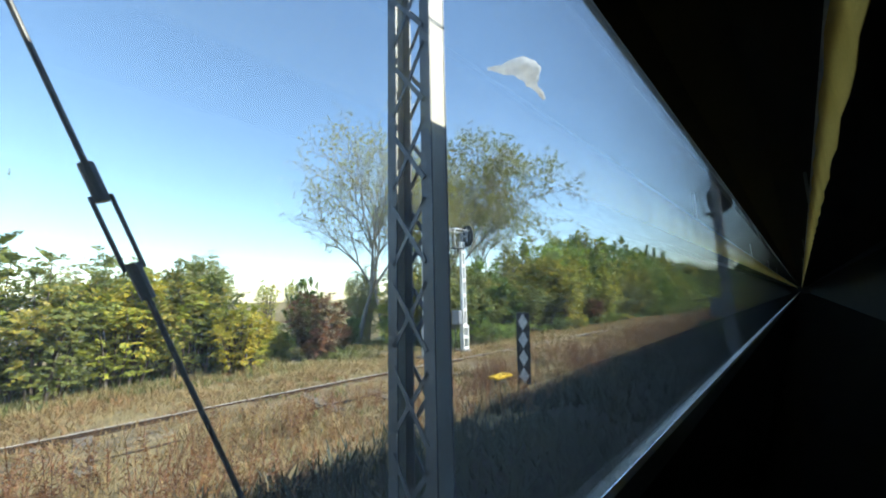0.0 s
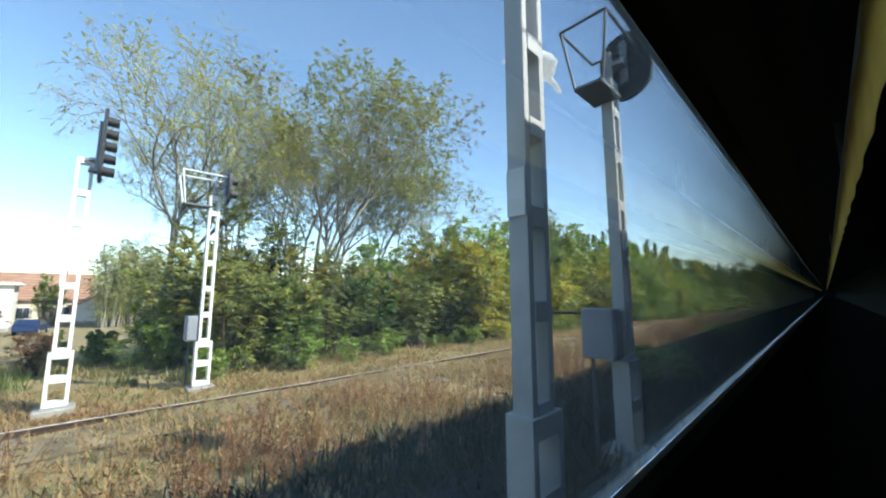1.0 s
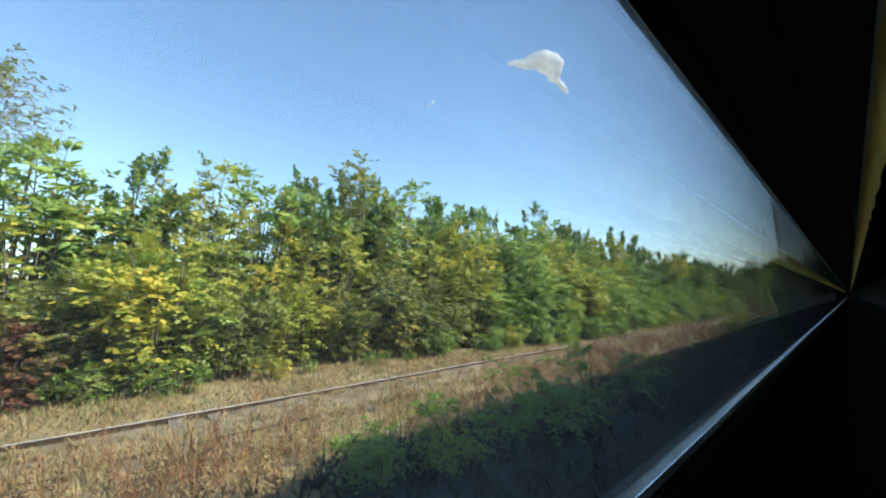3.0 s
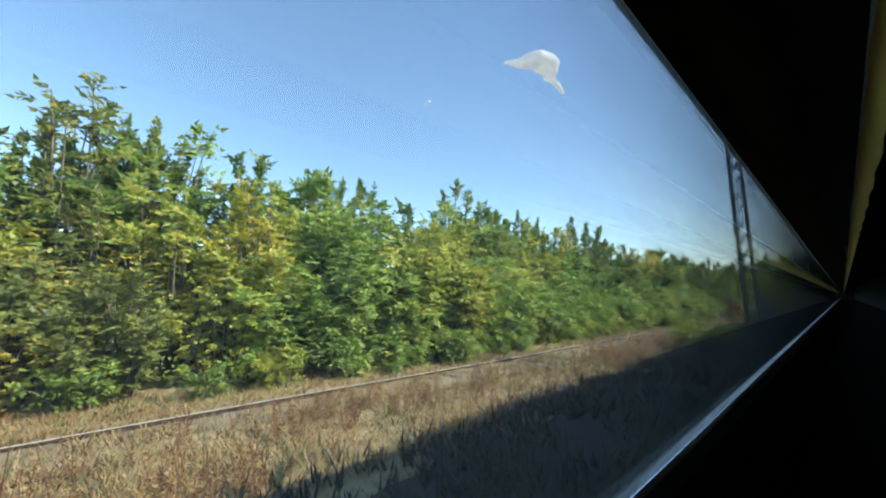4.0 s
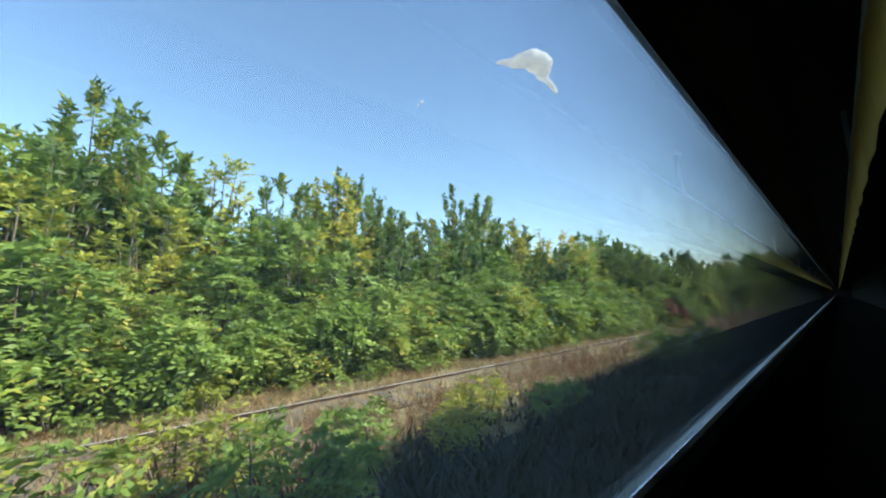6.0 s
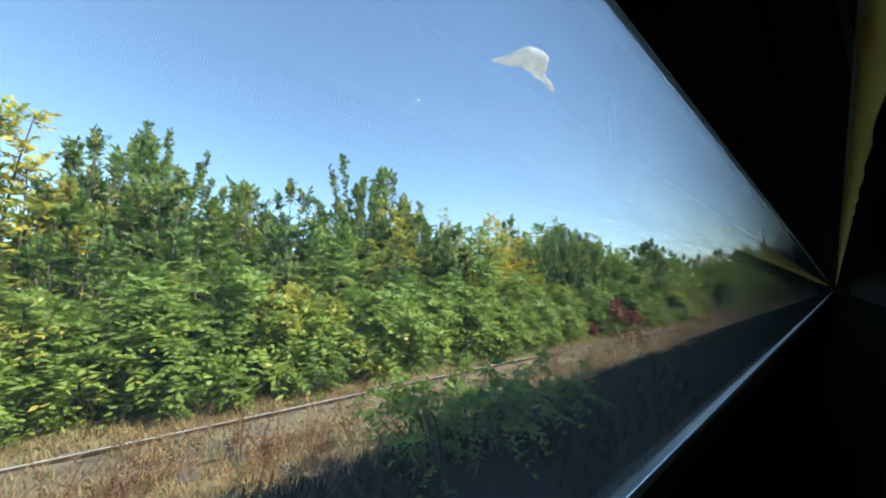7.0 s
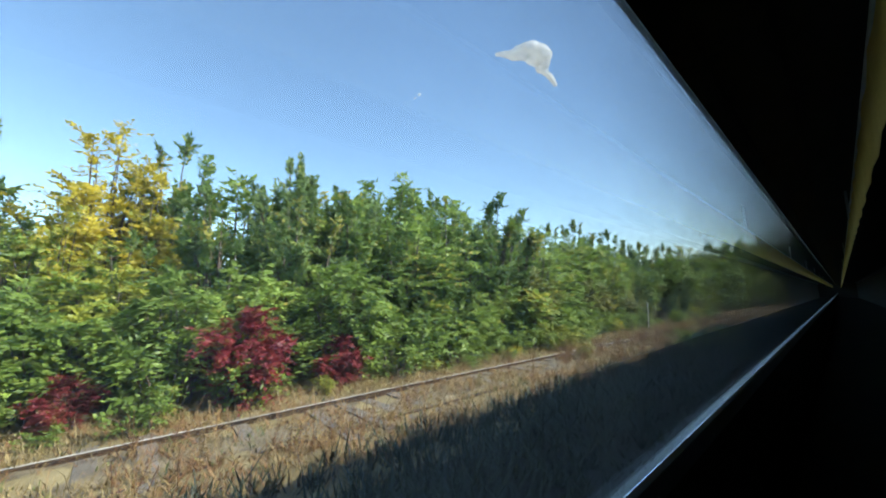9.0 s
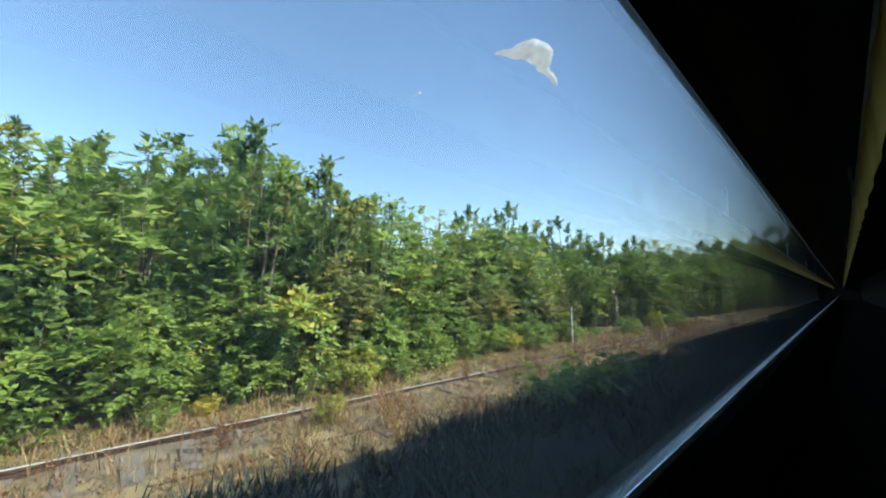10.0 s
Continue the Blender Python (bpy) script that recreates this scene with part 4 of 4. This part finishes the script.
grass("green_tufts", 9000, 2, 125, 5.0, 11.0, 0.05, 0.20, M["lawn"], "scattered low green grass along the siding", 14, 0.9, 0.014, 0.2)


# ---- signals and masts ----
def lattice_post(t, low, high, half_x, half_y, paint, step=0.62):
    """Two channels joined by battens."""
    for s in (-1, 1):
        part("channel", boxes(((s * half_y - 0.028, -half_x, low), (s * half_y + 0.028, half_x, high)), bevel=0.006), paint, t)
    z = low
    while z < high - 0.3:
        part("batten", boxes(((-half_y + 0.03, -half_x - 0.004, z), (half_y - 0.03, half_x + 0.004, z + 0.13)), bevel=0.004), paint, t)
        z += step
    part("batten", boxes(((-half_y + 0.03, -half_x - 0.004, high - 0.13), (half_y - 0.03, half_x + 0.004, high)), bevel=0.004), paint, t)


def oval(bm, x0, x1, y, z0, z1, r):
    """An upright plate with round ends, thick from x0 to x1."""
    pts = []
    for i in range(13):
        a = math.pi * i / 12
        pts.append((y + r * math.cos(a), z1 - r + r * math.sin(a)))
    for i in range(13):
        a = math.pi + math.pi * i / 12
        pts.append((y + r * math.cos(a), z0 + r + r * math.sin(a)))
    va = [bm.verts.new((x0, p, q)) for p, q in pts]
    vb = [bm.verts.new((x1, p, q)) for p, q in pts]
    k = len(pts)
    for i in range(k):
        bm.faces.new((va[i], va[(i + 1) % k], vb[(i + 1) % k], vb[i]))
    bm.faces.new(va[::-1])
    bm.faces.new(vb)
    bmesh.ops.recalc_face_normals(bm, faces=bm.faces)
    return bm


def lamps(t, head, y, zs, r=0.085):
    for z in zs:
        hood = bmesh.new()
        rod(hood, (0.24, y, z), (0.44, y, z - 0.015), r + 0.02, r + 0.012, 14)
        part("hood", hood, M["black"], head)
        part("lens", rod(bmesh.new(), (0.438, y, z - 0.015), (0.444, y, z - 0.015), r, sides=14), M["lens"], head)


def signal_foot(t, paint, z=1.0):
    part("foot_block", boxes(((-0.28, -0.28, -0.5), (0.28, 0.28, 0.04)), bevel=0.02), M["concrete"], t)
    lattice_post(t, 0.03, z + 0.06, 0.10, 0.145, paint, 0.46)
    part("bolt_plate", boxes(((-0.19, -0.13, 0.04), (0.19, 0.13, 0.07)), bevel=0.005), M["grey_paint"], t)


def tall_signal(x, y, z, label, paint, turn=0.0):
    t = thing("signal_post", (x, y, z), label, "railway signal", "white lattice signals")
    t.rotation_euler = (0, 0, turn)
    signal_foot(t, paint)
    lattice_post(t, 1.0, 4.9, 0.075, 0.10, paint)
    head = part("signal_head", oval(bmesh.new(), 0.20, 0.26, -0.14, 4.4, 6.0, 0.25), M["black"], t, "long black oval signal head")
    lamps(t, head, -0.14, [4.66, 4.93, 5.20, 5.47, 5.74])
    part("bracket", boxes(((0.05, -0.20, 4.62), (0.22, 0.08, 4.68)), ((0.05, -0.20, 4.83), (0.22, 0.08, 4.89)), ((0.14, -0.18, 4.62), (0.198, -0.10, 5.7))), M["grey_paint"], t)
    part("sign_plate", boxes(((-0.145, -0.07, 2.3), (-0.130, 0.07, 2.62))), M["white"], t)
    return t


def round_signal(x, y, z, label, frame_paint, paint, turn=0.0):
    t = thing("signal_post", (x, y, z), label, "railway signal", "white lattice signals")
    t.rotation_euler = (0, 0, turn)
    signal_foot(t, paint)
    lattice_post(t, 1.0, 4.6, 0.07, 0.09, paint)
    head = part("signal_head", oval(bmesh.new(), 0.20, 0.26, -0.14, 4.40, 5.34, 0.32), M["black"], t, "round-ended black signal head")
    lamps(t, head, -0.14, [4.70, 5.04])
    part("mounting", boxes(((-0.03, -0.04, 4.58), (0.04, 0.04, 5.02)), ((-0.02, -0.18, 4.80), (0.22, 0.03, 4.86)), ((0.14, -0.18, 4.6), (0.198, -0.10, 5.2))), M["grey_paint"], t)
    ring = [(-0.72, 0.28, 5.08), (-0.72, -0.28, 5.08), (0.19, -0.28, 5.08), (0.19, 0.28, 5.08)]
    for a, b in [(ring[i], ring[(i + 1) % 4]) for i in range(4)] + [(p, (p[0] * 0.86, p[1] * 0.6, 4.31)) for p in ring[:2]]:
        part("guard_bar", rods((a, b), r=0.018), frame_paint, t)
    part("step_plate", boxes(((-0.66, -0.17, 4.28), (-0.08, 0.17, 4.32)), bevel=0.008), M["mast"], t)
    cabinet = part("relay_box", boxes(((-0.36, -0.02, 1.08), (-0.13, 0.36, 1.66)), bevel=0.015), M["grey_paint"], t, "grey steel relay box")
    part("box_door", boxes(((-0.34, -0.036, 1.11), (-0.15, -0.018, 1.63)), bevel=0.005), M["grey_paint"], cabinet)
    for z in (1.12, 1.50):
        part("box_hinge", rods(((-0.345, -0.032, z), (-0.345, -0.032, z + 0.1)), r=0.012), M["mast"], cabinet)
    part("signal_arm", rods(((-0.30, 0.34, 1.60), (-0.52, 0.70, 1.60)), r=0.014), M["black"], t)
    part("conduit", rods(((-0.25, 0.28, -0.3), (-0.25, 0.28, 1.09)), r=0.025), M["mast"], t)
    return t


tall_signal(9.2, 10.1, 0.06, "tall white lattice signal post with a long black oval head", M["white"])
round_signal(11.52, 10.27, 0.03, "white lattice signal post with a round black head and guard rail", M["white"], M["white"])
# the two near posts get greyer white, deepening the train's shade by colour
tall_signal(11.77, 1.34, 0.42, "white lattice signal post close beside the line, paint greyed for the shade", M["white_shaded"])
# guard bars painted dark to look dim, unlike the far signal's white ones
round_signal(14.33, 1.72, 0.38, "white lattice signal post with a grey relay box, paint greyed for the shade", M["mast"], M["white_shaded"])


def lattice_mast(x, y, z, high, label, hx=0.075, hy=0.19):
    t = thing("catenary_mast", (x, y, z), label, "mast", "catenary masts")
    part("foundation", boxes(((-0.4, -0.4, -0.4), (0.4, 0.4, 0.06)), bevel=0.03), M["concrete"], t)
    for s in (-1, 1):
        ys = sorted((s * hy, s * (hy - 0.012)))
        # webs coloured as sunlit, flanges and lacing as the shaded side
        part("leg_web", boxes(((-hx, ys[0], 0.05), (hx, ys[1], high))), M["mast_lit"], t)
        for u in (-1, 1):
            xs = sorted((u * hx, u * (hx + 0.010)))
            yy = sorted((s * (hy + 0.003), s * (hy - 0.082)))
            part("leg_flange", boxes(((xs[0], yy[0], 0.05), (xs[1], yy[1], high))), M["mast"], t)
    k, dz = 0, 0.48
    a = hy - 0.05
    while 0.2 + (k + 1) * dz < high:
        z0, z1 = 0.2 + k * dz, 0.2 + k * dz + 0.37
        for u in (-1, 1):
            bm = bmesh.new()
            for s in (-1, 1):
                p, q = Vector((u * (hx + 0.012 + 0.006 * s), -a * s, z0)), Vector((u * (hx + 0.012 + 0.006 * s), a * s, z1))
                d = (q - p).normalized()
                w = Vector((0, -d.z, d.y)) * 0.014
                e = Vector((0.004, 0, 0))
                vs = [bm.verts.new(c) for c in (p - w - e, p + w - e, q + w - e, q - w - e, p - w + e, p + w + e, q + w + e, q - w + e)]
                for f in ((0, 1, 2, 3), (7, 6, 5, 4), (0, 4, 5, 1), (1, 5, 6, 2), (2, 6, 7, 3), (3, 7, 4, 0)):
                    bm.faces.new([vs[i] for i in f])
            part("lacing", bm, M["mast"], t)
        k += 1
    arm = part("cantilever", rods(((0, 0, 5.4), (0, -2.3, 6.1)), ((0, -2.3, 6.1), (0, 0, 6.5)), ((0, -1.2, 5.77), (0, -1.9, 5.3)), r=0.028), M["mast"], t)
    for yy, zz in ((-0.35, 5.51), (-0.35, 6.44)):
        for k in range(5):
            part("insulator_disc", rod(bmesh.new(), (0, yy - 0.05 * k, zz + 0.015 * k * (1 if zz < 6 else -1)), (0, yy - 0.05 * k - 0.02, zz + 0.015 * k * (1 if zz < 6 else -1)), 0.085, 0.06, 12), M["rail_side"], arm)
    part("cap", boxes(((-hx - 0.02, -hy - 0.02, high), (hx + 0.02, hy + 0.02, high + 0.02))), M["mast"], t)
    return t


lattice_mast(1.39, 1.60, 0.30, 8.6, "grey steel lattice catenary mast beside the line", 0.055, 0.20)
lattice_mast(53.54, 1.96, 0.30, 8.6, "grey steel lattice catenary mast with a sunlit upper part")
lattice_mast(-2.70, 1.60, 0.30, 8.9, "grey steel lattice catenary mast that holds a stay wire")
wires = thing("overhead_wire", (0, 0, 0), "overhead contact line above the train", "overhead line")
for zz in (5.6, 6.4):
    part("contact_wire", rods(((-60, -0.3, zz), (190, -0.3, zz)), r=0.008), M["cable"], wires)


def stay_wire():
    a, b = Vector((-2.50, 1.60, 8.35)), Vector((1.00, 1.60, 0.32))
    d = (b - a).normalized()

    def along(z):
        return a + d * ((z - a.z) / d.z)

    t = thing("stay_wire", b, "dark steel stay wire with a turnbuckle", "stay wire")
    inv = -b
    part("wire", rods((a + inv, along(2.66) + inv), (along(2.26) + inv, b + inv), r=0.009), M["cable"], t)
    bm = rods((along(2.68) + inv, along(2.56) + inv), (along(2.36) + inv, along(2.24) + inv), r=0.022, sides=10)
    for s in (-0.024, 0.024):
        o = Vector((s, 0, s * 0.4))
        rod(bm, along(2.58) + inv + o, along(2.34) + inv + o, 0.007)
    part("turnbuckle", bm, M["cable"], t)
    part("anchor_block", boxes(((-0.3, -0.25, -0.35), (0.3, 0.25, 0.03)), bevel=0.02), M["concrete"], t)


stay_wire()


def diamond_board():
    t = thing("marker_board", (7.1, 4.6, ground_z(7.1, 4.6)), "narrow black marker board with four white diamonds", "sign")
    t.rotation_euler = (radians(2), radians(-3), radians(20))
    part("board", boxes(((-0.012, -0.15, 0.28), (0.012, 0.15, 1.86)), bevel=0.006), M["black"], t)
    for i in range(4):
        zc = 0.47 + i * 0.395
        bm = bmesh.new()
        vs = [bm.verts.new((-0.0165, y, z)) for y, z in ((0, zc - 0.19), (-0.105, zc), (0, zc + 0.19), (0.105, zc))]
        vb = [bm.verts.new((-0.010, v.co.y, v.co.z)) for v in vs]
        bm.faces.new(vs)
        for j in range(4):
            bm.faces.new((vs[j], vs[(j + 1) % 4], vb[(j + 1) % 4], vb[j]))
        bmesh.ops.recalc_face_normals(bm, faces=bm.faces)
        part("diamond", bm, M["white"], t, "white painted diamond")
    part("post", rods(((0.04, 0, -0.2), (0.04, 0, 1.7)), r=0.03), M["mast"], t)


diamond_board()


def yellow_box():
    t = thing("track_magnet", (7.49, 5.53, ground_z(7.49, 5.53)), "small yellow box on short legs in the grass", "track box")
    part("lid", boxes(((-0.32, -0.15, 0.24), (0.32, 0.15, 0.30)), bevel=0.015), M["yellow"], t)
    part("body", boxes(((-0.13, -0.10, 0.14), (0.13, 0.10, 0.242)), bevel=0.01), M["mast"], t)
    for sx in (-1, 1):
        for sy in (-1, 1):
            part("leg", rods(((sx * 0.12, sy * 0.08, -0.05), (sx * 0.12, sy * 0.08, 0.15)), r=0.014), M["mast"], t)


yellow_box()


def steel_post():
    t = thing("trackside_post", (55.84, 1.84, 0.30), "short dark grey grooved steel post beside the line", "post")
    t.rotation_euler = (0, 0, radians(14))
    part("flange", boxes(((-0.08, -0.17, -0.3), (0.08, -0.05, 1.72)), bevel=0.012), M["mast"], t)
    part("flange", boxes(((-0.08, 0.05, -0.3), (0.08, 0.17, 1.72)), bevel=0.012), M["mast"], t)
    part("web", boxes(((-0.05, -0.052, -0.3), (0.05, 0.052, 1.70))), M["mast"], t)


steel_post()
stake = thing("white_stake", (111.0, 8.15, 0.0), "thin white marker stake beside the siding", "stake")
part("stake_rod", rods(((0, 0, -0.2), (0.02, 0, 1.62)), r=0.032), M["white"], stake)
part("stake_cap", rods(((0.02, 0, 1.62), (0.02, 0, 1.66)), r=0.038), M["white"], stake)


# ---- houses ----
def window(parent, x, y, z, w, h):
    f = part("window", boxes(((x - w / 2 - 0.07, y - 0.03, z - 0.07), (x + w / 2 + 0.07, y + 0.05, z + h + 0.07)), bevel=0.01), M["white"], parent)
    for s in (-1, 1):
        part("pane", boxes(((x + (0.02 if s > 0 else -w / 2), y - 0.045, z), (x + (w / 2 if s > 0 else -0.02), y - 0.033, z + h))), M["pane"], f)
    part("sill", boxes(((x - w / 2 - 0.12, y - 0.14, z - 0.12), (x + w / 2 + 0.12, y - 0.032, z - 0.075)), bevel=0.01), M["concrete"], f)


def house(x, y, wide, deep, eaves, ridge, wall, label, turn=0.0, along=True):
    t = thing("house", (x, y, ground_z(x, y) - 0.1), label, "house")
    t.rotation_euler = (0, 0, turn)
    bm = bmesh.new()
    hw, hd = wide / 2, deep / 2
    if along:
        out = [(-hd, 0), (hd, 0), (hd, eaves), (0, ridge), (-hd, eaves)]
        prism(out, -hw, hw, bm)
        part("wall", bm, wall, t)
        for s in (-1, 1):
            e = 0.5
            k = (ridge - eaves) / hd
            o = [(0, ridge + 0.02), (s * (hd + e), eaves - e * k + 0.02), (s * (hd + e), eaves - e * k + 0.16), (0, ridge + 0.18)]
            part("roof", prism(o, -hw - 0.4, hw + 0.4), M["tile"], t)
            n = int(hd * 2.6)
            for i in range(n):
                u0 = i / n
                yy, zz = s * (hd + e) * (1 - u0), eaves - e * k + 0.17 + (ridge - eaves + e * k) * u0
                part("tile_course", boxes(((-hw - 0.41, min(yy, yy - s * 0.30), zz - 0.02), (hw + 0.41, max(yy, yy - s * 0.30), zz + 0.05 + 0.1 * k))), M["tile"], t)
    else:
        box(bm, (-hw, -hd, 0), (hw, hd, eaves), 0.02)
        part("wall", bm, wall, t)
        part("roof", boxes(((-hw - 0.5, -hd - 0.5, eaves), (hw + 0.5, hd + 0.5, eaves + 0.28)), bevel=0.03), M["wall_white"], t, "flat white roof slab")
    k = max(2, int(wide / 3))
    for i in range(k):
        window(t, -hw + (i + 0.5) * wide / k, -hd - 0.03, 1.0, 1.1, 1.3)
    part("plinth", boxes(((-hw - 0.04, -hd - 0.04, 0), (hw + 0.04, hd + 0.04, 0.45)), bevel=0.01), M["concrete"], t)
    if along:
        part("chimney", boxes(((hw * 0.3, -0.9, ridge - 1.0), (hw * 0.3 + 0.5, -0.4, ridge + 0.7)), bevel=0.02), M["tile"], t)
    return t


house(3.7, 75.0, 8.4, 8.0, 3.6, 6.8, M["wall_cream"], "cream house with a red tiled gable roof", radians(8))
house(-4.8, 63.5, 14, 8, 5.0, 5.0, M["wall_white"], "low white flat-roofed house behind bushes", radians(4), along=False)
house(8.6, 70.0, 3.9, 3.6, 2.6, 3.7, M["wall_white"], "small white gabled shed beside the house", radians(98))
house(-22.0, 40.0, 12, 8, 3.2, 6.0, M["wall_white"], "white house with a red tiled roof", radians(-5))


def parked_car(x, y, turn):
    t = thing("car", (x, y, ground_z(x, y)), "blue parked hatchback car in front of the house", "car")
    t.rotation_euler = (0, 0, turn)
    side = [(-2.0, 0.35), (2.0, 0.35), (2.05, 0.75), (1.2, 0.92), (0.55, 1.42), (-1.3, 1.45), (-1.95, 0.95)]
    bm = bmesh.new()
    va = [bm.verts.new((px, -0.82, pz)) for px, pz in side]
    vb = [bm.verts.new((px, 0.82, pz)) for px, pz in side]
    k = len(side)
    for i in range(k):
        bm.faces.new((va[i], va[(i + 1) % k], vb[(i + 1) % k], vb[i]))
    bm.faces.new(va[::-1])
    bm.faces.new(vb)
    bmesh.ops.recalc_face_normals(bm, faces=bm.faces)
    bmesh.ops.bevel(bm, geom=list(bm.edges), offset=0.09, segments=2, affect="EDGES")
    part("body", bm, M["car_blue"], t)
    for s in (-1, 1):
        part("side_window", boxes(((-1.2, s * 0.825 - 0.006, 0.95), (0.55, s * 0.825 + 0.006, 1.32)), bevel=0.004), M["pane"], t)
        for px in (-1.25, 1.25):
            wheel = part("wheel", rod(bmesh.new(), (px, s * 0.70, 0.31), (px, s * 0.86, 0.31), 0.31, sides=24), M["tyre"], t)
            part("rim", rod(bmesh.new(), (px, s * 0.862, 0.31), (px, s * 0.872, 0.31), 0.19, sides=16), M["aluminium"], wheel)


parked_car(4.6, 55.0, radians(80))


# no real cloud: a far white shape imitating a reflection in the window
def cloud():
    t = thing("cloud", (0, 0, 0), "white shape in the sky standing in for a window reflection", "cloud", kind="structure")
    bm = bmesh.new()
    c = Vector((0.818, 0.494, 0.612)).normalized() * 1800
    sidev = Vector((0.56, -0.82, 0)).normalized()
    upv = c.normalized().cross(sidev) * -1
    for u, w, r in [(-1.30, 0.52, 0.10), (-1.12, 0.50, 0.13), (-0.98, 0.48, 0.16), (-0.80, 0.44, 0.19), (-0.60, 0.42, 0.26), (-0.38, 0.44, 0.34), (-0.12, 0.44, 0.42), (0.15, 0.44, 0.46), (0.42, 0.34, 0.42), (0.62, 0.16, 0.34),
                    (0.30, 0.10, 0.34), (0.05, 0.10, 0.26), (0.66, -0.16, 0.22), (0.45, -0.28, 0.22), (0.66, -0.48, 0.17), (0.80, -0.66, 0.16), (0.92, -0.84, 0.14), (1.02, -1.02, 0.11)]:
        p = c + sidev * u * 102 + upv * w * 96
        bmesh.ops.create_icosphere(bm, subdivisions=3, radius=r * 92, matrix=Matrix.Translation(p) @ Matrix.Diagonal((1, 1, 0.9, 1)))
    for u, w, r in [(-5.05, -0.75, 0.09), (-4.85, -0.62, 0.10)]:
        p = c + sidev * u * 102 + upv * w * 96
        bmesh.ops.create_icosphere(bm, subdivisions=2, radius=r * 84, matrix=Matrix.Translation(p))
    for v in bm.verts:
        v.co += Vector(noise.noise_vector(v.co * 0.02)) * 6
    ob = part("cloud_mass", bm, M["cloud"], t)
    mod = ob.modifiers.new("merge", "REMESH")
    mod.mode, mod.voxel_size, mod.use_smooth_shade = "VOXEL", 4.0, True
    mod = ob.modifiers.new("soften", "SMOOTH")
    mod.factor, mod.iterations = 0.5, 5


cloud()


# ---- sleepers of the siding ----
sleeper_mesh = None
xs = -6.0
while xs < 120:
    if sleeper_mesh is None:
        first = part("sleeper", boxes(((-0.12, -1.25, -0.16), (0.12, 1.25, 0.0)), bevel=0.012), M["sleeper"], siding)
        sleeper_mesh = first.data
        ob = first
    else:
        ob = new("sleeper", sleeper_mesh)
        ob.parent = siding
    ob.matrix_basis = pose(xs, far_rail(xs) - 0.75, -0.005 + rng.uniform(-0.03, 0.03), rng.uniform(-1, 1), 0, -1 + rng.uniform(-2, 2))
    xs += 0.62
